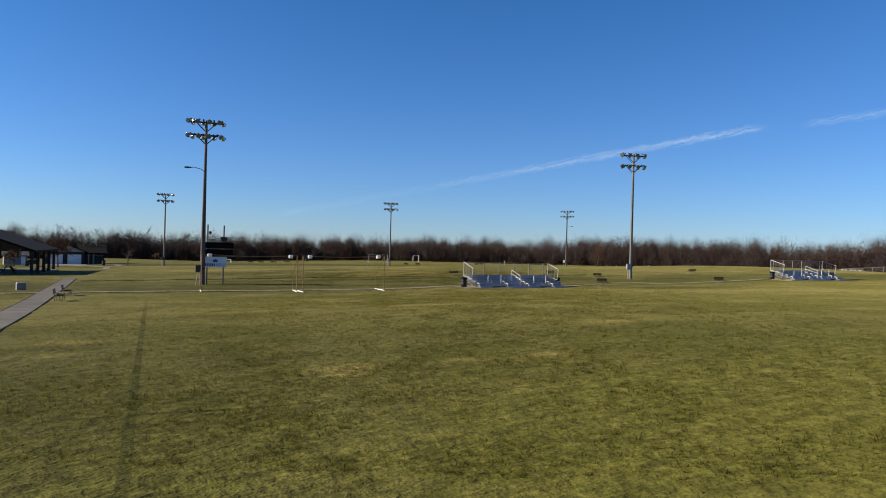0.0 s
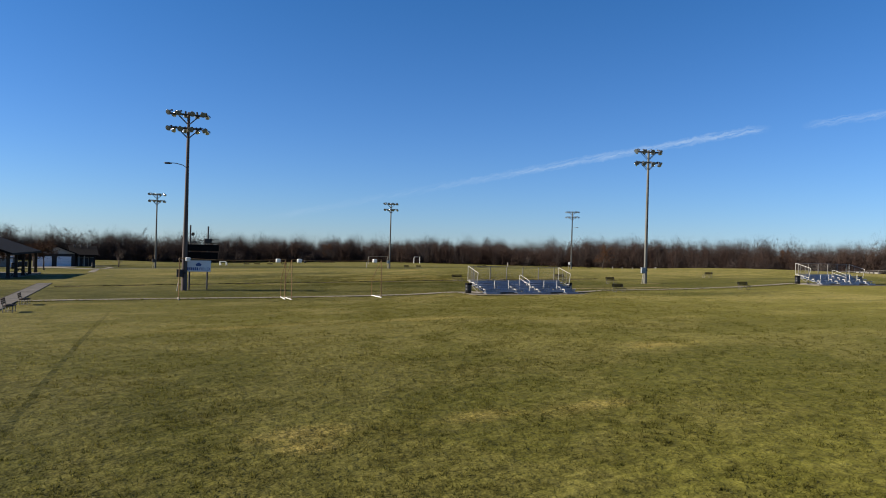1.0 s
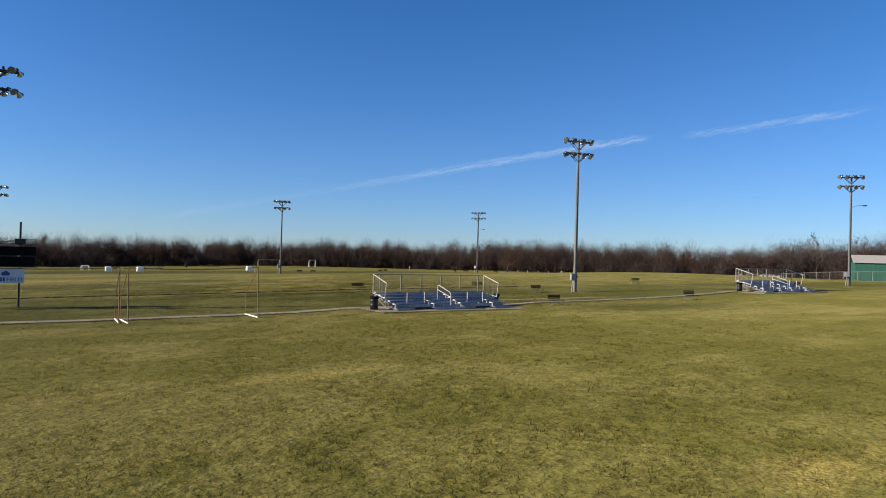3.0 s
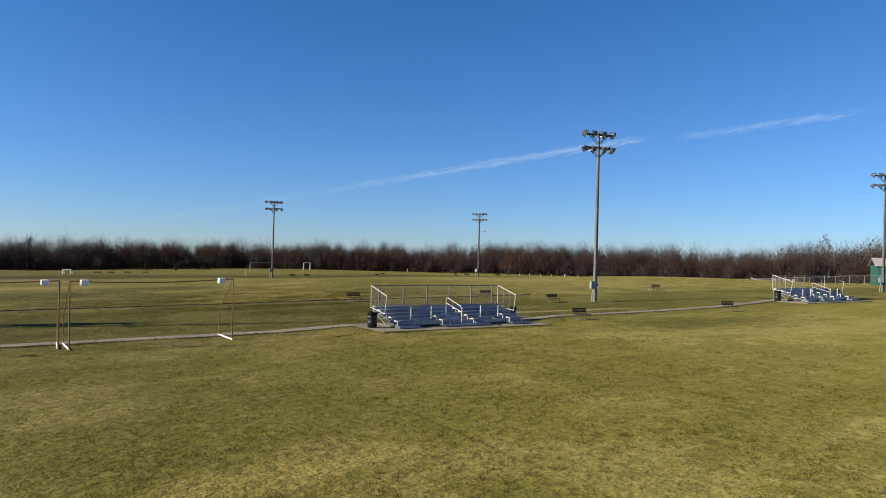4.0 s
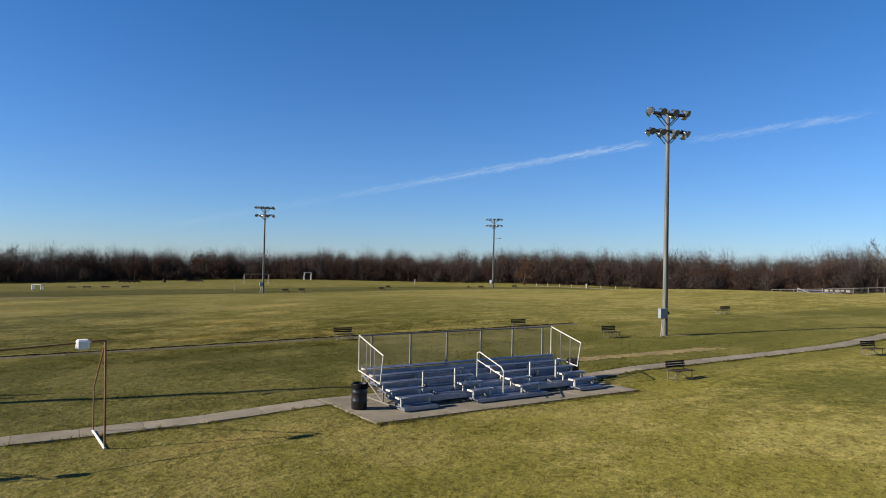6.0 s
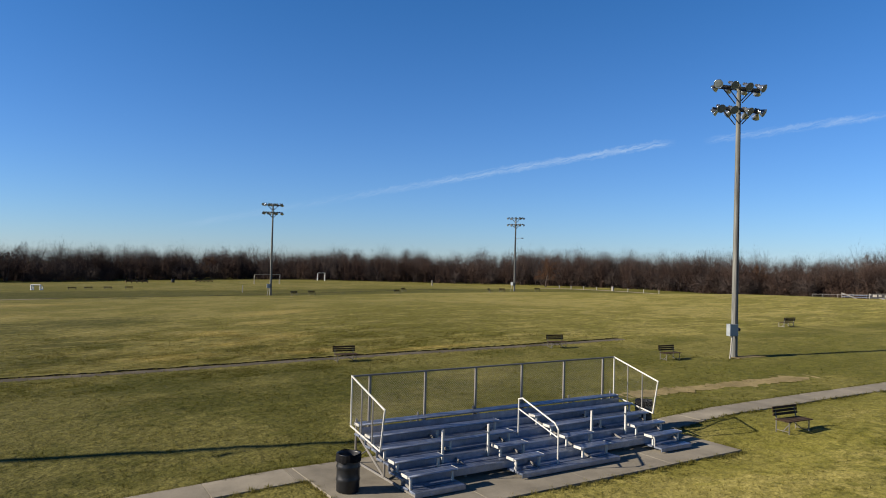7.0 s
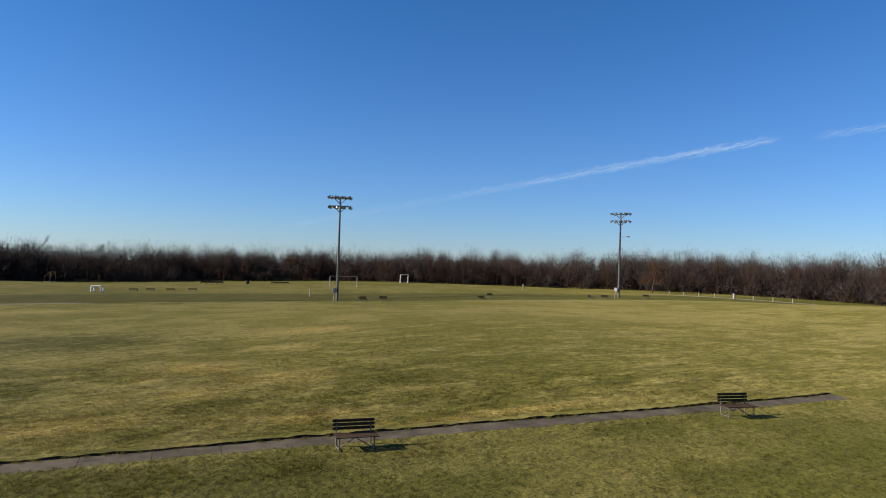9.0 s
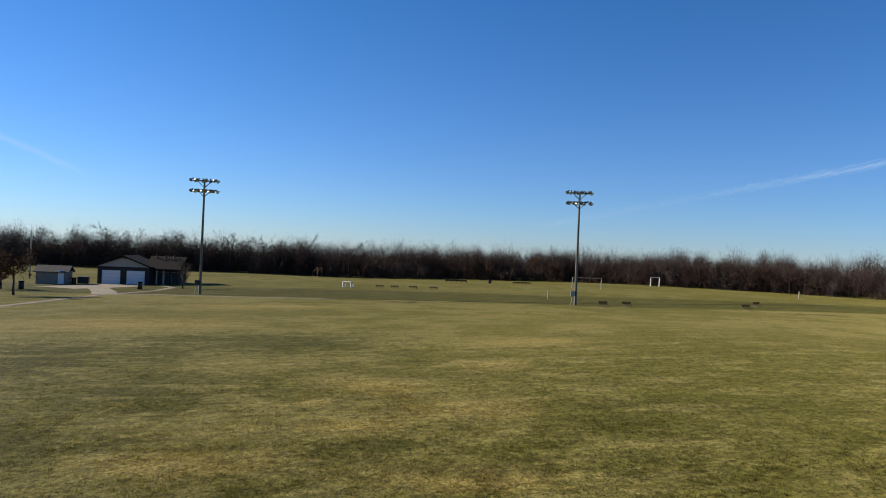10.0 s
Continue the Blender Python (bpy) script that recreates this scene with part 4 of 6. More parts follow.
# ---- soccer goals ----
def soccer_goal(left, right, label, high=2.66, deep=1.95, jugs=True, frame_mat=None, base_mat=None, r=0.027, sag=0.10, knee=1.2):
    """Posts, a sagging crossbar, bent rear stanchions and white ground bars; weight jugs hang at the bar's ends."""
    (ax, ay), (bx, by) = left, right
    turn = math.degrees(math.atan2(by - ay, bx - ax))
    wide = math.hypot(bx - ax, by - ay)
    za, zb = ground(ax, ay), ground(bx, by)
    ob = thing("soccer_goal", pose(ax, ay, za, 0, -math.degrees(math.atan2(zb - za, wide)), turn), label, "soccer goal", "soccer goals")
    fm, gm = frame_mat or RUST, base_mat or WHITE
    for x in (0, wide):
        bm = bmesh.new()
        tube(bm, (x, 0, -0.02), (x, 0, high), r, r, 10)
        part("goal_post", bm, fm, ob)
        bm = bmesh.new()
        pipe(bm, [(x, 0, high - 0.02), (x, deep * 0.97, knee), (x, deep, 0.0)], r * 0.75, 8)
        part("stanchion", bm, fm, ob)
        bm = bmesh.new()
        tube(bm, (x, -0.04, 0.03), (x, deep + 0.04, 0.03), r * 1.25, r * 1.25, 8)
        part("ground_bar", bm, gm, ob)
    bm = bmesh.new()
    pts = [(wide * i / 12, 0, high - sag * math.sin(math.pi * i / 12)) for i in range(13)]
    pipe(bm, pts, r * 0.85, 8)
    part("crossbar", bm, fm, ob)
    if jugs:
        for x in (0.50, wide - 0.50):
            bm = bmesh.new()
            box(bm, x - 0.145, x + 0.145, -0.12, 0.12, high - 0.20, high + 0.05, bevel=0.04)
            tube(bm, (x + 0.145, 0, high - 0.02), (x + 0.185, 0, high - 0.02), 0.03, 0.03, 8)
            part("weight_jug", bm, JUG, ob, "white plastic jug tied to the crossbar")
    return ob


soccer_goal((16.6, 48.95), (22.9, 48.55), "rusty tubular soccer goal with white jugs on the crossbar")
soccer_goal((9.75, 50.4), (16.3, 49.45), "rusty tubular soccer goal with white jugs at its corners")
soccer_goal((76.8, 174.6), (81.8, 173.3), "white soccer goal on the far field", 1.95, 1.2, False, MARKER, MARKER, 0.05, 0.0)
soccer_goal((105.9, 204.8), (108.0, 204.8), "small white soccer goal near the woods", 2.0, 0.35, False, WHITE, WHITE, 0.055, 0.0)
soccer_goal((29.6, 228.3), (30.6, 229.5), "rusty soccer goal seen from its side", 2.3, 1.6, False, RUST, RUST, 0.05, 0.0)
soccer_goal((35.6, 161.6), (36.8, 161.0), "small white practice goal on the far field", 0.80, 0.9, False, WHITE, WHITE, 0.10, 0.0, 0.5)


# ---- scoreboard ----
def text_plate(parent, words, size, m, mat):
    cu = bpy.data.curves.new("lettering", "FONT")
    cu.body, cu.size, cu.extrude, cu.align_x = words, size, 0.004, "CENTER"
    ob = new("lettering", cu)
    me = bpy.data.meshes.new_from_object(ob)
    bpy.data.objects.remove(ob)
    me.materials.append(mat)
    ob = new("lettering", me)
    ob.parent, ob.matrix_local = parent, m
    return ob


def scoreboard():
    ob = thing("scoreboard", on(12.85, 61.25, -4) @ Matrix.Diagonal((0.92, 1, 0.88, 1)), "black scoreboard on posts with a white field sign below", "scoreboard")
    for x, top in ((-0.95, 5.5), (-0.70, 5.75), (0.75, 5.7)):
        bm = bmesh.new()
        tube(bm, (x, 0.08 if x > -0.9 else 0.25, -0.1), (x, 0.08 if x > -0.9 else 0.25, top), 0.075, 0.065, 10)
        part("post", bm, STEEL_DARK, ob)
    for z0, z1, x1 in ((3.48, 4.05, 1.62), (2.72, 3.36, 1.55)):
        bm = bmesh.new()
        box(bm, -1.15, x1, -0.22, 0.0, z0, z1, bevel=0.015)
        panel = part("display_panel", bm, BOARD, ob)
        for i in range(5):
            bm = bmesh.new()
            box(bm, -0.95 + 0.5 * i, -0.65 + 0.5 * i, -0.232, -0.222, z0 + 0.12, z1 - 0.12)
            part("digit_window", bm, BOARD, panel)
    bm = bmesh.new()
    pipe(bm, [(-0.7, 0, 4.25), (0.5, 0, 4.45), (1.65, 0, 4.55), (1.65, 0, 4.2), (-0.7, 0, 4.2)], 0.03, 6)
    box(bm, 0.42, 1.05, -0.14, 0.14, 4.22, 4.58, bevel=0.02)
    part("horn_rack", bm, STEEL_DARK, ob)
    bm = bmesh.new()
    lathe(bm, [(0.03, 0), (0.06, 0.08), (0.16, 0.25), (0.15, 0.25)], pose(-0.62, -0.05, 5.0, 100, 0, 20), 10)
    part("horn", bm, STEEL_DARK, ob)
    bm = bmesh.new()
    box(bm, -1.02, 1.02, -0.10, -0.04, 1.62, 2.62, bevel=0.012)
    sign = part("sign_panel", bm, SIGN_WHITE, ob, "white sign board with blue lettering")
    for i in range(6):
        bm = bmesh.new()
        box(bm, -0.90 + 0.155 * i, -0.79 + 0.155 * i, -0.112, -0.102, 1.74, 2.00)
        part("lettering_bar", bm, SIGN_BLUE, sign)
    text_plate(sign, "FIELD", 0.36, pose(0.50, -0.112, 1.74, 90, 0, 0), SIGN_BLUE)
    bm = bmesh.new()
    prism(bm, [(-0.16, 2.12), (0.2, 2.12), (0.26, 2.26), (0.05, 2.44), (-0.14, 2.36), (-0.24, 2.24)], -0.112, -0.102)
    part("emblem", bm, SIGN_BLUE, sign)
    bm = bmesh.new()
    box(bm, -1.6, 1.75, -0.03, 0.03, 2.66, 2.72)
    part("cross_rail", bm, GALV, ob)
    return ob


scoreboard()


# ---- buildings ----
def gable_roof(bm, x0, x1, y0, y1, eave, ridge, thick=0.18, along_x=True, over=0.4):
    """Two sloping roof plates that meet at a ridge."""
    if along_x:
        mid = (y0 + y1) / 2
        pts = [(y0 - over, eave - over * (ridge - eave) / (mid - y0)), (mid, ridge), (y1 + over, eave - over * (ridge - eave) / (mid - y0))]
        outline = pts + [(a, z - thick) for a, z in pts[::-1]]
        prism(bm, [(a, z) for a, z in outline], x0 - over, x1 + over, Matrix(((0, 1, 0, 0), (1, 0, 0, 0), (0, 0, 1, 0), (0, 0, 0, 1))))
    else:
        mid = (x0 + x1) / 2
        pts = [(x0 - over, eave - over * (ridge - eave) / (mid - x0)), (mid, ridge), (x1 + over, eave - over * (ridge - eave) / (mid - x0))]
        prism(bm, pts + [(a, z - thick) for a, z in pts[::-1]], y0 - over, y1 + over)
    return bm


def garage_house():
    """Low building: a gabled double garage in front of a longer wing with a porch."""
    ob = thing("garage_building", on(3.75, 160.8, 2, -0.05) @ Matrix.Scale(0.95, 4), "dark low building with two white garage doors and shingle roof", "building")
    bm = bmesh.new()
    box(bm, -3.75, 3.75, 0, 8.0, -0.4, 2.75)
    part("garage_wall", bm, BRICK_DARK, ob)
    bm = bmesh.new()
    prism(bm, [(-3.7, 2.75), (3.7, 2.75), (3.7, 2.85), (0.0, 4.3), (-3.7, 2.85)], -0.02, 0.2)
    part("gable", bm, SIDING, ob, "pale grey gable siding")
    bm = bmesh.new()
    gable_roof(bm, -3.75, 3.75, -0.1, 8.0, 3.0, 4.5, 0.2, False)
    part("garage_roof", bm, ROOF_DARK, ob)
    bm = bmesh.new()
    prism(bm, [(-0.7, 4.02), (0.7, 4.02), (0.0, 4.2)], -0.06, -0.03)
    part("gable_vent", bm, STEEL_DARK, ob)
    for x in (-3.1, 0.45):
        door = None
        for i in range(4):
            bm = bmesh.new()
            box(bm, x, x + 2.65, -0.04, 0.01, 0.02 + i * 0.54, 0.55 + i * 0.54, bevel=0.012)
            p = part("door_panel", bm, DOOR_WHITE, ob if i == 0 else door)
            if i == 0:
                door = p
                p.name = "garage_door"
        bm = bmesh.new()
        for a, b, c, d in ((x - 0.1, x, 0, 2.2), (x + 2.65, x + 2.75, 0, 2.2), (x - 0.1, x + 2.75, 2.2, 2.32)):
            box(bm, a, b, -0.06, 0.0, c, d)
        part("door_trim", bm, BRICK_DARK, door)
    bm = bmesh.new()
    box(bm, 3.75, 7.7, 2.6, 9.0, -0.4, 2.6)
    part("wing_wall", bm, BRICK_DARK, ob)
    bm = bmesh.new()
    gable_roof(bm, 3.2, 7.9, 0.8, 9.8, 2.75, 4.5, 0.2, True)
    part("wing_roof", bm, ROOF_DARK, ob)
    for x in (3.9, 5.2, 6.5):
        bm = bmesh.new()
        tube(bm, (x, 4.4, 3.9), (x, 4.4, 4.75), 0.13, 0.13, 8)
        part("roof_vent", bm, STEEL_DARK, ob)
    for x in (4.6, 5.6, 6.6, 7.6):
        bm = bmesh.new()
        box(bm, x - 0.09, x + 0.09, 1.0, 1.18, -0.3, 2.6)
        part("porch_post", bm, SIDING if x < 6 else WOOD_DARK, ob)
    for x in (4.4, 5.5, 6.6):
        bm = bmesh.new()
        box(bm, x, x + 0.9, 2.56, 2.60, 0.1, 2.0)
        w = part("window", bm, STEEL_DARK, ob)
        bm = bmesh.new()
        box(bm, x - 0.06, x + 0.96, 2.54, 2.565, 2.0, 2.08)
        box(bm, x - 0.06, x, 2.54, 2.565, 0.1, 2.0)
        part("window_frame", bm, SIDING, w)
    return ob


def small_shed(m, label, wide, deep, eave, ridge, wall, roof, door=None, along_x=True, ribs=0):
    ob = thing("shed", m, label, "shed")
    bm = bmesh.new()
    if along_x:
        box(bm, 0, wide, 0, deep, -0.4, eave)
    else:
        prism(bm, [(0, -0.4), (wide, -0.4), (wide, eave), (wide / 2, ridge - 0.1), (0, eave)], 0, deep)
    body = part("wall", bm, wall, ob)
    for i in range(ribs):
        bm = bmesh.new()
        x = wide * (i + 0.5) / ribs
        box(bm, x - 0.03, x + 0.03, -0.03, 0.0, -0.2, eave)
        part("siding_rib", bm, wall, body)
    bm = bmesh.new()
    gable_roof(bm, 0, wide, 0, deep, eave + 0.05, ridge, 0.12, along_x, 0.3)
    part("roof", bm, roof, ob)
    if door:
        bm = bmesh.new()
        box(bm, door[0], door[1], -0.05, 0.0, 0.02, 2.05, bevel=0.01)
        d = part("door", bm, DOOR_WHITE, ob)
        bm = bmesh.new()
        box(bm, door[1] - 0.12, door[1] - 0.06, -0.09, -0.05, 1.0, 1.1)
        part("handle", bm, STEEL_DARK, d)
    return ob


def pavilion():
    """Open picnic shelter: a broad dark gable roof on heavy timber posts."""
    ob = thing("picnic_pavilion", on(-7.25, 90.7, -7.7), "open picnic pavilion with dark gable roof on timber posts", "pavilion")
    half, long = 6.2, 17.8
    for i in range(5):
        for s in (-1, 1):
            bm = bmesh.new()
            y = 0.3 + (long - 0.6) * i / 4
            box(bm, s * half - 0.15, s * half + 0.15, y - 0.15, y + 0.15, -0.6, 2.75, bevel=0.02)
            p = part("post", bm, WOOD_DARK, ob)
            bm = bmesh.new()
            box(bm, s * half - 0.19, s * half + 0.19, y - 0.19, y + 0.19, -0.6, 0.4, bevel=0.02)
            part("post_pier", bm, BRICK_DARK, p)
    for s in (-1, 1):
        bm = bmesh.new()
        box(bm, s * half - 0.12, s * half + 0.12, -0.4, long + 0.4, 2.6, 2.95)
        part("eave_beam", bm, WOOD_DARK, ob)
    bm = bmesh.new()
    gable_roof(bm, -half, half, 0, long, 3.0, 5.2, 0.22, False, 0.5)
    part("roof", bm, ROOF_DARK, ob)
    for y in (0.0, long):
        bm = bmesh.new()
        prism(bm, [(-half, 2.95), (half, 2.95), (0, 4.95)], y - 0.05, y + 0.05)
        part("gable_board", bm, WOOD_DARK, ob)
    bm = bmesh.new()
    box(bm, -half - 0.5, half + 0.5, -0.5, long + 0.5, -0.5, 0.06, bevel=0.02)
    part("floor_slab", bm, CONCRETE, ob)
    return ob


def picnic_table(m):
    ob = thing("picnic_table", m, "dark wooden picnic table under the pavilion", "picnic table", "picnic tables")
    for y in (-0.3, -0.15, 0.0, 0.15, 0.3):
        bm = bmesh.new()
        box(bm, -0.9, 0.9, y - 0.065, y + 0.065, 0.72, 0.76)
        part("top_plank", bm, SLAT, ob)
    for s in (-1, 1):
        bm = bmesh.new()
        box(bm, -0.9, 0.9, s * 0.72 - 0.13, s * 0.72 + 0.13, 0.43, 0.47)
        part("seat_plank", bm, SLAT, ob)
        for e in (-1, 1):
            bm = bmesh.new()
            tube(bm, (e * 0.6, s * 0.72, 0.0), (e * 0.6, s * 0.2, 0.72), 0.04, 0.04, 6)
            part("leg", bm, SLAT, ob)
    return ob


garage_house()
small_shed(on(-6.6, 156.8, 6), "small grey storage shed with a white door", 3.9, 3.0, 1.85, 2.6, SHED_WALL, SHED_ROOF, (2.8, 3.55))
pavilion()
first_table = picnic_table(on(-0.2, 98.0, 80, 0.06))
for x, y in ((-3.4, 93.0), (-7.0, 95.5), (-3.6, 100.0)):
    copy_thing(first_table, on(x, y, 90, 0.06))
small_shed(on(136.7, 64.2, -62), "green metal shed with a pale roof behind the fence", 7.5, 6.5, 3.3, 4.5, GREEN_METAL, ROOF_PALE, None, True, 14)


def utility_cabinet(m):
    ob = thing("utility_cabinet", m, "pale grey utility cabinet on the grass", "utility box")
    bm = bmesh.new()
    prism(bm, [(-0.42, -0.1), (0.42, -0.1), (0.42, 0.62), (0.36, 0.72), (-0.36, 0.72), (-0.42, 0.62)], -0.35, 0.35)
    part("housing", bm, GALV, ob)
    bm = bmesh.new()
    box(bm, -0.36, 0.36, -0.37, -0.355, 0.05, 0.58)
    part("door", bm, GALV, ob)
    return ob


utility_cabinet(on(-1.2, 57.0, 10) @ Matrix.Diagonal((0.68, 0.7, 0.72, 1)))


def dumpster(m):
    ob = thing("dumpster", m, "dark steel dumpster beside the driveway", "dumpster")
    bm = bmesh.new()
    prism(bm, [(-0.95, 0.1), (0.95, 0.1), (1.0, 1.35), (-1.0, 1.35)], -0.7, 0.7)
    part("bin", bm, BARREL, ob)
    for s in (-0.5, 0.5):
        bm = bmesh.new()
        box(bm, s - 0.48, s + 0.48, -0.75, 0.75, 1.35, 1.42, bevel=0.01)
        part("lid", bm, BARREL, ob)
    bm = bmesh.new()
    for x in (-0.8, 0.8):
        tube(bm, (x, -0.6, 0.0), (x, -0.6, 0.12), 0.06, 0.06, 8)
    part("caster", bm, STEEL_DARK, ob)
    return ob


dumpster(on(-1.45, 160.0, 8) @ Matrix.Scale(0.72, 4))
barrel(on(-3.15, 158.6), "dark barrel beside the shed", 0.9, 0.3)
barrel(on(-2.35, 158.9), "dark barrel beside the dumpster", 0.9, 0.3)
barrel(on(-2.5, 142.7), "black trash barrel on the lawn", 0.95, 0.30)
barrel(on(9.9, 146.6), "black trash barrel beside the driveway", 0.95, 0.30)


# ---- fence, markers and far-field things ----
def chain_fence(points, label, high=1.5):
    ob = thing("chain_link_fence", pose(0, 0, 0), label, "fence")
    row = along(points, 3.0)
    for x, y in row:
        bm = bmesh.new()
        z = ground(x, y)
        tube(bm, (x, y, z - 0.1), (x, y, z + high + 0.05), 0.045, 0.045, 6)
        part("fence_post", bm, GALV, ob)
    for (ax, ay), (bx, by) in zip(row, row[1:]):
        za, zb = ground(ax, ay), ground(bx, by)
        bm = bmesh.new()
        tube(bm, (ax, ay, za + high), (bx, by, zb + high), 0.03, 0.03, 6)
        part("top_rail", bm, GALV, ob)
        wire_mesh("fence_mesh", ob, [(ax, ay, za + 0.05), (bx, by, zb + 0.05), (bx, by, zb + high), (ax, ay, za + high)], 0.14, 0.002)
    return ob


chain_fence([(148.1, 96.0), (147.5, 94), (142.5, 79.5), (138.0, 71), (131, 57), (124, 43), (117, 30)], "low galvanised chain-link fence at the field edge")


def far_stand(m):
    """A small bleacher behind the fence, of which mainly the white handrails show."""
    ob = thing("small_bleacher", m, "small aluminium bleacher with white handrails behind the fence", "bleacher")
    for k in range(4):
        bm = bmesh.new()
        box(bm, 0, 7.0, k * 0.55, k * 0.55 + 0.28, 0.25 + 0.18 * k, 0.29 + 0.18 * k)
        part("seat_plank", bm, ALU, ob)
    for x in (0.4, 4.4):
        bm = bmesh.new()
        pipe(bm, [(x - 0.3, 0.0, 0.2), (x - 0.3, 0.0, 1.0), (x + 3.0, 0.0, 0.25)], 0.055, 6)
        part("handrail", bm, MARKER, ob)
    for x in (0.3, 3.5, 6.7):
        for y in (0.2, 1.9):
            bm = bmesh.new()
            tube(bm, (x, y, -0.2), (x, y, 0.3 + y * 0.33), 0.04, 0.04, 6)
            part("leg", bm, GALV, ob)
    return ob


far_stand(on(147.5, 91.0, -72) @ Matrix.Diagonal((1, 1, 1.75, 1)))


def white_banner(m):
    ob = thing("fence_banner", m, "dark banner with white lettering tied along the fence", "banner")
    bm = bmesh.new()
    box(bm, -0.2, 4.2, 0.03, 0.05, 0.3, 0.9)
    cloth = part("cloth", bm, STEEL_DARK, ob)
    for i, w in enumerate((0.7, 0.5, 0.8, 0.6, 0.7)):
        bm = bmesh.new()
        box(bm, i * 0.8, i * 0.8 + w * 0.8, -0.02, 0.02, 0.42 + 0.1 * (i % 2), 0.82)
        part("lettering_bar", bm, MARKER, cloth)
    return ob


white_banner(on(143.6, 84.5, -72, 0.6))


def marker_post(m, label="short weathered pale wooden marker post", wide=0.13, high=0.7):
    ob = thing("marker_post", m, label, "post", "marker posts")
    bm = bmesh.new()
    box(bm, -wide / 2, wide / 2, -wide / 2, wide / 2, -0.2, high, bevel=0.02)
    shaft = part("shaft", bm, MARKER, ob)
    bm = bmesh.new()
    box(bm, -wide * 0.6, wide * 0.6, -wide * 0.6, wide * 0.6, high, high + 0.06, bevel=0.015)
    part("cap", bm, MARKER, shaft)
    return ob


first_post = marker_post(on(136.4, 146.0))
for x, y in ((137.2, 143.2), (138.2, 140.4), (139.0, 137.4), (139.2, 129.2), (140.6, 122.6), (139.9, 125.8)):
    copy_thing(first_post, on(x, y))
marker_post(on(139.4, 133.4), "larger white marker box on a post", 0.34, 0.9)
marker_post(on(62.6, 143.0), "slim white corner post on the field", 0.12, 1.1)
marker_post(on(118.5, 170.0), "slim pale post near the woods", 0.2, 1.2)


def long_bench(m):
    """A low team bench with a slatted screen."""
    ob = thing("team_bench", m, "long dark wooden team bench on the far field", "bench", "team benches")
    bm = bmesh.new()
    box(bm, -2.3, 2.3, -0.2, 0.2, 0.42, 0.50, bevel=0.01)
    part("seat", bm, SLAT, ob)
    bm = bmesh.new()
    box(bm, -2.3, 2.3, 0.22, 0.28, 0.36, 0.86, bevel=0.01)
    part("backrest", bm, SLAT, ob)
    for x in (-2.25, -1.1, 0.0, 1.1, 2.25):
        bm = bmesh.new()
        box(bm, x - 0.06, x + 0.06, -0.18, 0.26, -0.1, 0.86)
        part("leg", bm, SLAT, ob)
    return ob


first_team_bench = long_bench(on(59.6, 199.5, 0) @ Matrix.Diagonal((1, 1, 0.65, 1)))
copy_thing(first_team_bench, on(72.1, 192.5, 0) @ Matrix.Diagonal((0.8, 1, 0.65, 1)))
barrel(on(65.5, 193.0), "small dark barrel on the far field", 0.8, 0.35)


def thin_mast(x, y, high):
    ob = thing("mast", on(x, y), "thin grey mast behind the shed", "mast")
    bm = bmesh.new()
    tube(bm, (0, 0, -0.2), (0, 0, high), 0.13, 0.08, 6)
    part("shaft", bm, GALV, ob)
    bm = bmesh.new()
    tube(bm, (0, 0, high), (0, 0, high + 1.2), 0.03, 0.02, 6)
    part("tip", bm, GALV, ob)


thin_mast(-13.6, 172.0, 7.6)

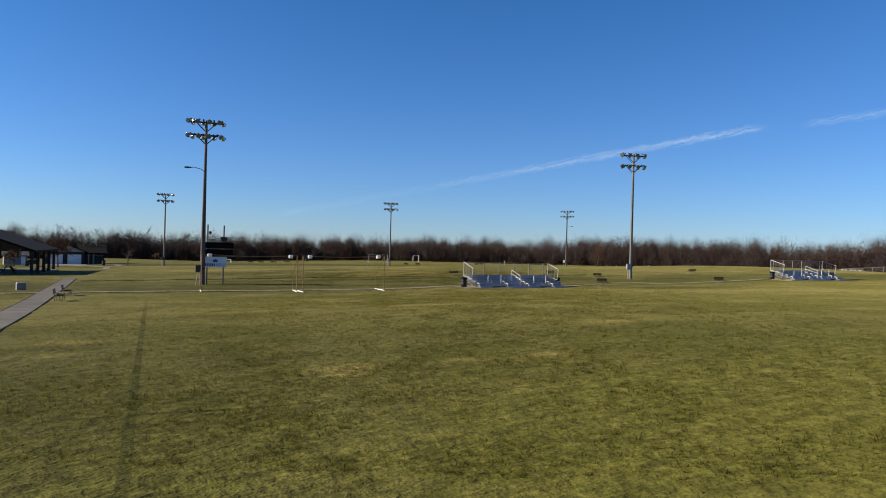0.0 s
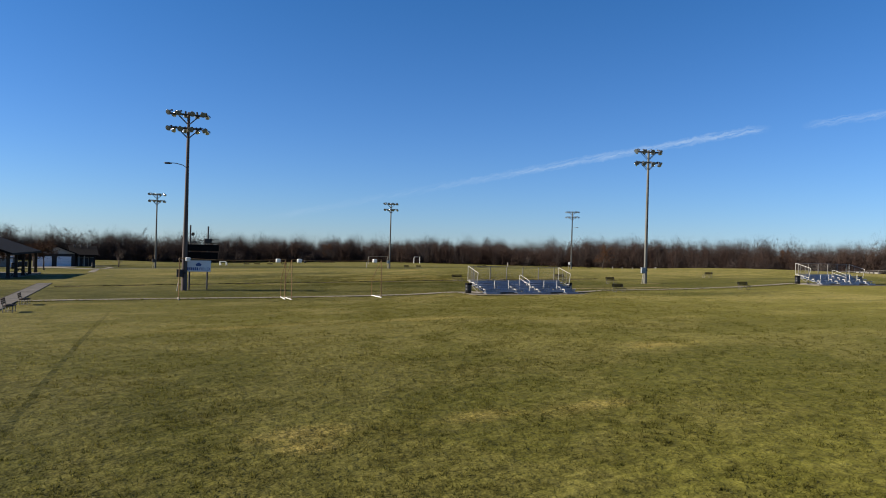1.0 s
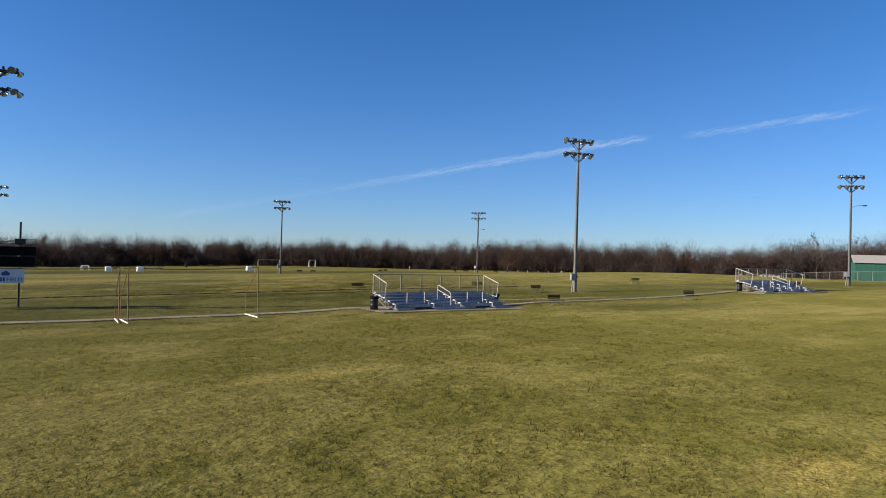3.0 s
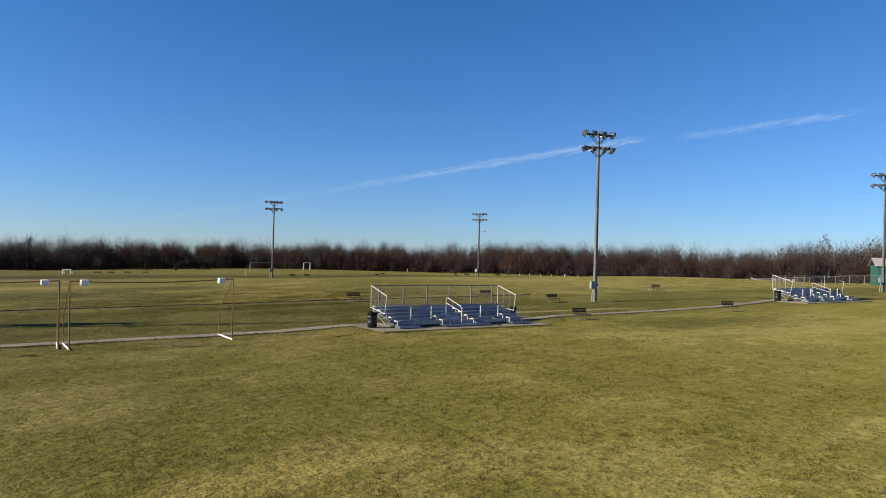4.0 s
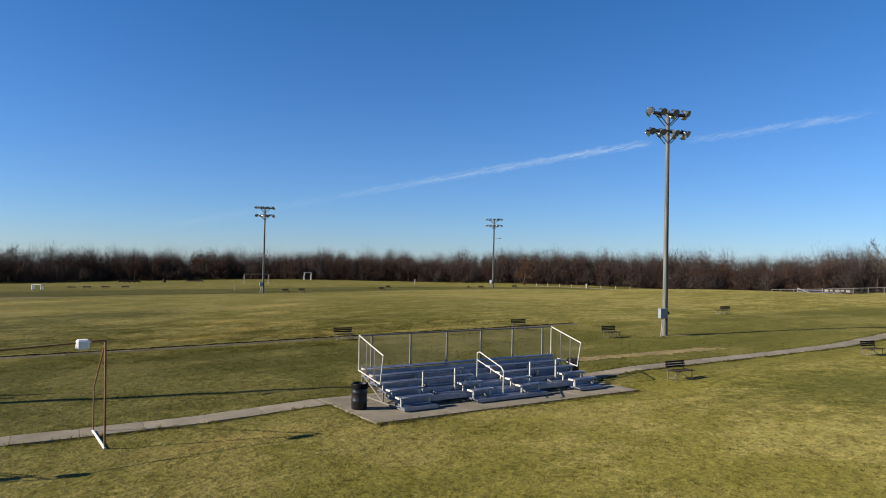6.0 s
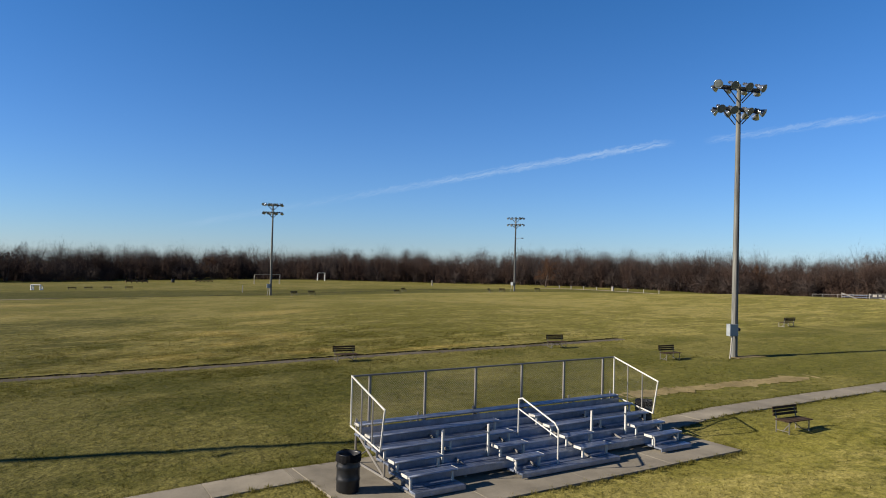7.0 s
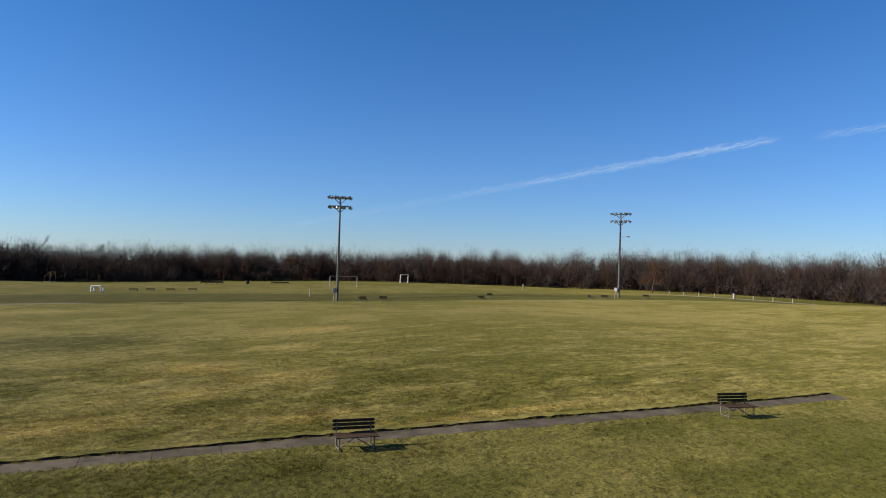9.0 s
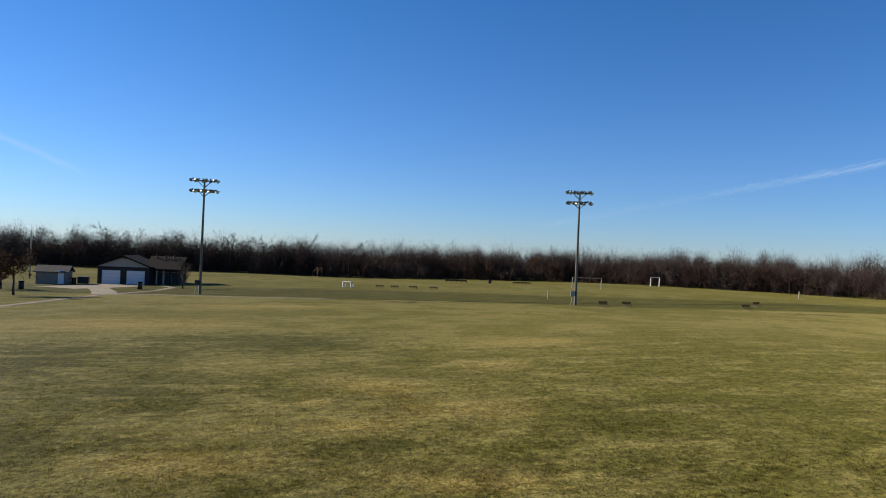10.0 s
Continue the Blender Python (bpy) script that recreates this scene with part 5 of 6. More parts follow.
# ---- trees ----
def tree_mesh(seed, high=9.0, spread=0.55, fine=3, trunk=0.16, upright=0.5, twig=0.022):
    """Vertices and triangles of a bare tree: tapered trunk, limbs, branches and many twigs."""
    rng = np.random.default_rng(seed)
    verts, faces = [], []

    def stick(p, q, r0, r1, sides=3):
        d = q - p
        d = d / (np.linalg.norm(d) + 1e-9)
        a = np.cross(d, (0.3, 0.9, 0.1))
        a /= np.linalg.norm(a) + 1e-9
        b = np.cross(d, a)
        base = len(verts)
        for c, r in ((p, r0), (q, r1)):
            for i in range(sides):
                t = 2 * math.pi * i / sides
                verts.append(c + r * (math.cos(t) * a + math.sin(t) * b))
        for i in range(sides):
            j = (i + 1) % sides
            faces.append((base + i, base + j, base + sides + j))
            faces.append((base + i, base + sides + j, base + sides + i))

    def sliver(p, q, w):
        d = q - p
        a = np.cross(d, rng.normal(size=3))
        a *= w / (np.linalg.norm(a) + 1e-9)
        base = len(verts)
        verts.extend((p - a, p + a, q))
        faces.append((base, base + 1, base + 2))

    def bend(d, amount):
        n = d + rng.normal(size=3) * amount
        n[2] += 0.18 * upright
        return n / np.linalg.norm(n)

    lean = rng.normal(size=3) * 0.05
    lean[2] = 1
    knots, p = [], np.zeros(3)
    steps = 6
    for i in range(steps):
        q = p + bend(lean / np.linalg.norm(lean), 0.10) * high * 0.72 / steps
        stick(p, q, trunk * (1 - i / steps * 0.8), trunk * (1 - (i + 1) / steps * 0.8), 5)
        knots.append((p, q))
        p = q
    for i in range(10):
        f = rng.uniform(0.22, 1.0)
        k = min(steps - 1, int(f * steps))
        o = knots[k][0] + (knots[k][1] - knots[k][0]) * rng.uniform(0, 1)
        t = rng.uniform(0, 2 * math.pi)
        d = np.array((math.cos(t), math.sin(t), rng.uniform(0.3, 1.2) * (0.6 + upright)))
        d /= np.linalg.norm(d)
        ln = high * spread * rng.uniform(0.35, 0.62) * (1.15 - 0.5 * f)
        r = trunk * 0.42 * (1.1 - 0.6 * f)
        a = o
        for s in range(3):
            b = a + bend(d, 0.22) * ln / 3
            stick(a, b, r * (1 - s * 0.28), r * (1 - (s + 1) * 0.28), 3)
            for _ in range(3 if s else 2):
                d2 = bend(d, 0.75)
                ln2 = ln * rng.uniform(0.28, 0.55)
                c = a + (b - a) * rng.uniform(0.2, 1)
                e = c + d2 * ln2
                stick(c, e, r * 0.34, r * 0.10, 3)
                for _ in range(fine * 2):
                    d3 = bend(d2, 0.8)
                    g = c + (e - c) * rng.uniform(0.15, 1)
                    h = g + d3 * ln2 * rng.uniform(0.3, 0.7)
                    sliver(g, h, twig)
                    for _ in range(2):
                        d4 = bend(d3, 0.9)
                        k2 = g + (h - g) * rng.uniform(0.2, 1)
                        sliver(k2, k2 + d4 * ln2 * rng.uniform(0.15, 0.4), twig * 0.7)
            a, d = b, bend(d, 0.2)
    return np.array(verts), np.array(faces, int)


def shrub_mesh(seed, high=3.0, wide=1.6, stems=46, w=0.03):
    """Leafless thicket: many thin stems fanning from the ground with side twigs."""
    rng = np.random.default_rng(seed)
    verts, faces = [], []
    for _ in range(stems):
        o = np.array((*rng.normal(size=2) * wide * 0.35, 0.0))
        d = np.array((*rng.normal(size=2) * 0.38, 1.0))
        q = o + d * high * rng.uniform(0.5, 1.0)
        for a, b, k in ((o, q, w),) + tuple((o + (q - o) * f, o + (q - o) * f + rng.normal(size=3) * (0.45, 0.45, 0.2) + (0, 0, 0.45), w * 0.8) for f in rng.uniform(0.3, 0.95, 4)):
            s = np.cross(b - a, rng.normal(size=3))
            s *= k / (np.linalg.norm(s) + 1e-9)
            n = len(verts)
            verts.extend((a - s, a + s, b))
            faces.append((n, n + 1, n + 2))
    return np.array(verts), np.array(faces, int)


def scatter(name, kinds, spots, mat, label, category="woods"):
    """One mesh of many copies: kinds are (verts, faces); spots are (kind, x, y, z, turn, width, height)."""
    vs, fs, n = [], [], 0
    for k, x, y, z, turn, w, h in spots:
        v, f = kinds[k]
        c, s = math.cos(turn), math.sin(turn)
        p = np.empty_like(v)
        p[:, 0] = (v[:, 0] * c - v[:, 1] * s) * w + x
        p[:, 1] = (v[:, 0] * s + v[:, 1] * c) * w + y
        p[:, 2] = v[:, 2] * h + z
        vs.append(p)
        fs.append(f + n)
        n += len(v)
    ob = raw(name, np.concatenate(vs).tolist(), np.concatenate(fs).tolist(), mat)
    return tagged(ob, label, category, kind="stuff")


def edge_of_woods(a):
    """Distance of the wood's edge from (33, 50), and the height of its trees, at the bearing a in degrees."""
    dist = np.interp(a, WOODS_AT, WOODS_FAR)
    high = np.interp(a, WOODS_AT, (13.0, 12.0, 11.0, 10.2, 9.8, 10.05, 10.5, 11.0, 11.3, 11.2))
    return float(dist), float(high)


def lump(x, y):
    """Unevenness of the crowns, about -1 to 1."""
    return noise.noise((x * 0.04, y * 0.04, 0.0)) * 0.9 + noise.noise((x * 0.14, y * 0.14, 4.0)) * 0.9


def build_woods():
    rng = np.random.default_rng(11)
    trees = [tree_mesh(100 + i, 9.0, 0.62, 2, 0.15, 0.5, 0.04) for i in range(7)]
    shrubs = [shrub_mesh(200 + i, w=0.045) for i in range(5)]

    def spots(n, near, deep, kinds, lo, hi, lift=-0.2, shape=1.0, arc=(-66, 98)):
        out = []
        for _ in range(n):
            a = rng.uniform(*arc)
            d, high = edge_of_woods(a)
            far = d + near + (deep - near) * rng.uniform(0, 1) ** shape
            x, y = 33 + far * math.sin(radians(a)), 50 + far * math.cos(radians(a))
            s = high / 9.0 * (0.92 + 0.38 * lump(x, y)) * rng.uniform(lo, hi)
            out.append((int(rng.integers(kinds)), x, y, ground(x, y) + lift, rng.uniform(0, 6.3), s * rng.uniform(0.95, 1.3), s))
        return out

    scatter("bare_woods", trees, spots(36, 3, 26, 7, 0.60, 0.86), BARK, "leafless grey-brown woods at the field edge")
    scatter("reddish_woods", trees, spots(30, 2, 22, 7, 0.56, 0.82), BARK_RED, "leafless reddish-brown woods at the field edge")
    scatter("thicket", shrubs, spots(520, -0.5, 16, 5, 0.4, 1.0), BARK_RED, "dense leafless undergrowth along the woods", "undergrowth")
    scatter("pale_trees", trees, [s[:5] + (s[5] * 0.8, s[6] * 1.02) for s in spots(8, 2, 10, 7, 0.98, 1.16, arc=(68, 96))], BARK_PALE, "tall pale-barked leafless trees among the woods")


def build_brush(name, count, near, deep, mat, seed, label, tall=1.0):
    """The crowded stems and upper twigs of the wood: thin leaning slivers, each its own island, with an uneven top."""
    rng = np.random.default_rng(seed)
    a = rng.uniform(-40, 84, count)
    d = np.array([edge_of_woods(v) for v in a])
    far = d[:, 0] + near + (deep - near) * rng.uniform(0, 1, count)
    x, y = 33 + far * np.sin(np.radians(a)), 50 + far * np.cos(np.radians(a))
    z = land(x, y) - 0.2
    crown = np.array([lump(p, q) for p, q in zip(x, y)])
    roof = d[:, 1] * tall * (0.60 + 0.30 * crown)
    start = roof * rng.uniform(0.0, 0.92, count)
    way = rng.normal(0, 1, (count, 3)) * (0.75, 0.75, 0.45)
    way[:, 2] += 0.6
    way /= np.linalg.norm(way, axis=1)[:, None]
    ln = rng.uniform(0.4, 1.6, count)
    w = rng.uniform(0.012, 0.03, count)
    t = rng.uniform(0, math.pi, count)
    p = np.stack([x, y, z + start], 1)
    side = np.stack([np.cos(t) * w, np.sin(t) * w, 0 * w], 1)
    tip = p + way * ln[:, None]
    verts = np.stack([p - side, p + side, tip], 1).reshape(-1, 3)
    ob = raw(name, verts.tolist(), np.arange(3 * count).reshape(-1, 3).tolist(), mat)
    tagged(ob, label, "woods", kind="stuff")


def sticks(p, q, r0, r1):
    """Three-sided tapered sticks from p to q, all at once: vertices and triangles."""
    d = q - p
    d = d / (np.linalg.norm(d, axis=1)[:, None] + 1e-9)
    a = np.cross(d, (0.31, 0.90, 0.12))
    a /= np.linalg.norm(a, axis=1)[:, None] + 1e-9
    b = np.cross(d, a)
    rings = []
    for c, r in ((p, r0), (q, r1)):
        for i in range(3):
            t = 2 * math.pi * i / 3
            rings.append(c + (math.cos(t) * a + math.sin(t) * b) * np.asarray(r)[:, None])
    verts = np.stack(rings, 1).reshape(-1, 3)
    one = np.array([(0, 1, 4), (0, 4, 3), (1, 2, 5), (1, 5, 4), (2, 0, 3), (2, 3, 5)])
    faces = (np.arange(len(p))[:, None, None] * 6 + one[None]).reshape(-1, 3)
    return verts, faces


def build_crowns(name, count, twigs, near, deep, mat, seed, label, arc=(-34, 82), tall=1.0, slim=1.0):
    """Leafless trees: a trunk, limbs that fan from a fork, and fine twigs that follow the limbs outward to an uneven rounded crown."""
    rng = np.random.default_rng(seed)
    a = rng.uniform(*arc, count)
    d = np.array([edge_of_woods(v) for v in a])
    far = d[:, 0] + near + (deep - near) * rng.uniform(0, 1, count)
    base = np.stack([33 + far * np.sin(np.radians(a)), 50 + far * np.cos(np.radians(a)), np.zeros(count)], 1)
    base[:, 2] = land(base[:, 0], base[:, 1]) - 0.2
    swell = np.array([lump(p, q) for p, q in zip(base[:, 0], base[:, 1])])
    high = d[:, 1] * tall * (0.95 + 0.20 * swell) * rng.uniform(0.80, 1.10, count)
    wide = high * rng.uniform(0.30, 0.48, count) * slim
    fork = base + np.stack([rng.normal(0, 0.2, count), rng.normal(0, 0.2, count), high * rng.uniform(0.16, 0.36, count)], 1)
    reach = base[:, 2] + high - fork[:, 2]

    def outward(n):
        w = rng.normal(0, 1, (n, 3))
        w[:, 2] = np.abs(w[:, 2]) * 1.1 - 0.12
        return w / np.linalg.norm(w, axis=1)[:, None]

    vs, fs, n0 = [], [], 0

    def add(v, f):
        nonlocal n0
        vs.append(v)
        fs.append(f + n0)
        n0 += len(v)

    add(*sticks(base, fork, high * 0.016, high * 0.011))
    limbs = 9
    lk = np.repeat(np.arange(count), limbs)
    lway = outward(len(lk))
    size = np.stack([wide, wide, reach], 1)
    lobe = rng.uniform(0.72, 1.06, len(lk))
    tip = fork[lk] + lway * size[lk] * (lobe * 0.88)[:, None]
    add(*sticks(fork[lk], tip, high[lk] * 0.0062, high[lk] * 0.001))
    # twigs gather round the limbs, thicker near the rim
    n = count * twigs
    j = rng.integers(0, len(lk), n)
    k = lk[j]
    along_limb = rng.uniform(0.06, 1.0, n) ** 0.46
    way = lway[j] + rng.normal(0, 0.42, (n, 3)) * (0.35 + 0.65 * along_limb)[:, None]
    way /= np.linalg.norm(way, axis=1)[:, None]
    p = fork[k] + way * size[k] * (along_limb * lobe[j] * 0.93)[:, None]
    go = way * (1.0, 1.0, 1.3) + rng.normal(0, 0.62, (n, 3)) + (0, 0, 0.12)
    go /= np.linalg.norm(go, axis=1)[:, None]
    q = p + go * (rng.uniform(0.45, 1.30, n) * (1.3 - 0.55 * along_limb))[:, None]
    w = rng.uniform(0.012, 0.031, n) * (2.6 - 2.1 * along_limb)
    side = np.cross(go, rng.normal(0, 1, (n, 3)))
    side *= (w / (np.linalg.norm(side, axis=1) + 1e-9))[:, None]
    add(np.stack([p - side, p + side, q], 1).reshape(-1, 3), np.arange(3 * n).reshape(-1, 3))
    ob = raw(name, np.concatenate(vs).tolist(), np.concatenate(fs).tolist(), mat)
    tagged(ob, label, "woods", kind="stuff")


def backing_sheet():
    """Dark sheet added behind the trees for the wood's inner shade, closing the view between the trunks."""
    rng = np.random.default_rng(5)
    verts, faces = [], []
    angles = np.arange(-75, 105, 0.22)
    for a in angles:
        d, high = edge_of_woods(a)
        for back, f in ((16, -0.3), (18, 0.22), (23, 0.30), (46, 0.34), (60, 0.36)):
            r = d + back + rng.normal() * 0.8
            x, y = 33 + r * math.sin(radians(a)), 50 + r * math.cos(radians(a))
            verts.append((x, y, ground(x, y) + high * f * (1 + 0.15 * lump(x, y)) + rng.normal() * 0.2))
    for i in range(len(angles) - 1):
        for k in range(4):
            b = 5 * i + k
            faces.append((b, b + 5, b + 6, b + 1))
    tagged(raw("woods_backing", verts, faces, DIM_WOODS), "dark brown sheet added as the dim wood interior behind the edge trees", "woods", kind="structure")


build_crowns("grey_crowns", 560, 900, 4, 26, STEMS, 71, "rounded leafless grey-brown trees of the woods")
build_crowns("red_crowns", 420, 640, 0, 14, STEMS_RED, 72, "rounded leafless reddish trees along the edge of the woods", (-22, 82), 0.86)
build_crowns("low_crowns", 260, 420, -1, 8, STEMS, 75, "low bare brush trees at the foot of the woods", (-34, 82), 0.58, 1.3)
build_crowns("tall_crowns", 34, 620, 0, 14, STEMS, 73, "taller bare trees behind the low buildings", (-40, 2), 1.12)
build_crowns("deep_crowns", 300, 620, 26, 56, STEMS, 74, "rounded leafless trees deeper in the woods", (-34, 82), 1.1)
build_crowns("outer_crowns", 120, 200, 0, 20, STEMS, 76, "bare trees where the woods run on beside the fields", (-66, -34), 1.0)
build_brush("wood_stems", 50000, 1, 26, STEMS, 51, "crowded grey-brown stems and twigs of the woods")
build_brush("red_wood_stems", 40000, 0, 20, STEMS_RED, 52, "crowded reddish-brown stems and twigs of the woods", 0.9)
build_woods()
backing_sheet()


def tree(name, x, y, seed, high, label, bark, leaves=0, spread=0.62, trunk=0.2, upright=0.5, fine=3):
    ob = thing(name, on(x, y), label, "tree")
    v, f = tree_mesh(seed, high, spread, fine, trunk, upright, 0.02)
    raw("trunk", v[:60].tolist(), f[:60].tolist(), bark, ob)
    raw("branchwork", v[60:].tolist(), (f[60:] - 60).tolist(), bark, ob)
    if leaves:
        rng = np.random.default_rng(seed + 1)
        tips = v[60:][rng.integers(0, len(v) - 60, leaves)]
        tips = tips[tips[:, 2] > high * 0.22]
        n = len(tips)
        a, b = rng.normal(size=(n, 3)), rng.normal(size=(n, 3))
        a /= np.linalg.norm(a, axis=1)[:, None]
        b /= np.linalg.norm(b, axis=1)[:, None]
        c = tips + rng.normal(size=(n, 3)) * 0.10
        s = rng.uniform(0.05, 0.11, (n, 1))
        q = np.stack([c - a * s, c + b * s * 0.6, c + a * s, c - b * s * 0.6], 1).reshape(-1, 3)
        raw("crown", q.tolist(), (np.arange(4 * n).reshape(n, 4)).tolist(), LEAF_RUST, ob)
    return ob


tree("oak_tree", 2.1, 130.0, 31, 5.0, "young oak keeping its dry rust-brown leaves", BARK, 5200, 1.1, 0.14, 0.0)
tree("small_tree", 14.4, 150.0, 33, 4.6, "small bare tree beside the walk", BARK, 0, 0.75, 0.12, 0.4, 4)
tree("oak_tree", -4.5, 142.0, 37, 4.2, "young oak with dry brown leaves by the driveway", BARK, 3000, 0.8, 0.15, 0.1)
for bearing, back, high, seed in ((-24, 3, 10.4, 301), (-21, 5, 10.8, 302), (-18.5, 2, 11.4, 303), (-16.5, 6, 10.6, 304), (-14.5, 3, 11.4, 315), (-12.0, 4, 11.5, 306), (-9.5, 2, 11.2, 307), (-7.5, 5, 10.6, 308), (-5.0, 3, 10.8, 309), (-2.0, 5, 10.4, 310), (1.5, 4, 10.2, 311)):
    far = edge_of_woods(bearing)[0] + back
    tree("bare_tree", 33 + far * math.sin(radians(bearing)), 50 + far * math.cos(radians(bearing)), seed, high, "tall open-branched leafless tree rising over the woods", BARK, 0, 0.85, 0.2, 0.2, 6)
tree("rust_leaved_tree", 142.0, 156.0, 61, 8.0, "oak keeping rust-orange leaves at the edge of the woods", BARK, 6000, 0.8, 0.2, 0.2)
tree("rust_leaved_tree", 170.0, 118.0, 63, 7.5, "brown-leaved oak at the edge of the woods", BARK, 4500, 0.8, 0.2, 0.2)
tree("rust_leaved_tree", 84.0, 224.0, 65, 6.5, "brown-leaved oak at the edge of the woods", BARK, 4000, 0.8, 0.2, 0.2)


# ---- driveway, walks, slabs and grass ----
ribbon("driveway", [(-0.9, 147.5), (3.1, 153.5), (3.7, 160.6)], 8.2, CONCRETE, "pale concrete driveway in front of the garage", 0.03, 0.1, 1.5, "driveway")
ribbon("driveway_apron", [(2.6, 153.0), (7.5, 140.5), (9.8, 133.6)], 2.6, CONCRETE, "pale concrete drive joining the walk", 0.034, 0.1, 1.5, "driveway")
ribbon("far_walk", [(7.8, 111.0), (9.0, 124.6), (9.8, 133.3), (14.5, 134.4), (24.3, 131.2), (34.6, 129.6)], 0.9, CONCRETE, "narrow pale concrete walk across the far lawn", 0.03, 0.04, 1.5, "walkway")
# dark strip painted where the ground slopes away from the sun
ribbon("slope_shade", [(30.0, 130.6), (47.3, 130.5), (58.0, 133.0), (82.0, 138.0), (105, 143)], 0.55, SOIL_AND_SHADE, "dark strip painted as the shaded slope across the far lawn", 0.03, 0.25, 1.0)
ribbon("house_walk", [(9.2, 159.5), (12.6, 152.5), (12.7, 144.0), (10.6, 134.5)], 1.0, CONCRETE, "curved concrete walk to the porch", 0.036, 0.04, 1.5, "walkway")
ribbon("gravel_strip", [(133.5, 150.0), (137.0, 145.5), (140.2, 135.0), (141.5, 124.0), (143.5, 112.0)], 3.0, SAND, "pale gravel strip along the field edge", 0.05, 0.3, 2.0)
ribbon("dirt_strip", [(42.6, 51.7), (45.3, 51.4), (48.6, 50.7), (52.6, 50.05)], 1.0, DIRT, "bare dirt strip worn in the turf", 0.012, 0.2, 0.14)
ribbon("dirt_patch", [(54.3, 54.55), (55.1, 54.4), (56.1, 54.1)], 0.6, DIRT, "bare dirt patch at the foot of a light pole", 0.012, 0.09, 0.12)
turf_lip("turf_lip", PATH_TWO, 0.40, 0.8, 0.085, "raised turf bank along the far side of the old walk")
turf_lip("turf_lip", PATH_TWO, -0.40, 0.6, 0.055, "raised turf bank along the near side of the old walk")
ribbon("walk_edge", [(-3.25, 12.0), (-1.65, 31.0), (-0.35, 50.0), (1.75, 77.0)], 0.14, SOIL_AND_SHADE, "dark soil edge beside the walk", 0.02, 0.025, 0.4)
ribbon("walk_edge", [(2, 52.5), (10, 52.25), (19.65, 51.65), (25.9, 50.6), (31.0, 50.02)], 0.10, SOIL_AND_SHADE, "dark soil edge beside the walk", 0.02, 0.05, 0.4)
slab_walk("walk_near", PATH_ONE, 1.0, CONCRETE, "pale concrete slab walk behind the goals and bleachers")
slab_walk("walk_old", PATH_TWO, 0.82, OLD_CONCRETE, "old stained concrete slab walk beside the benches", 1.5, 0.028)
slab_walk("walk_left", PATH_LEFT, 1.15, GREY_WALK, "dull grey concrete slab walk toward the pavilion", 1.8)


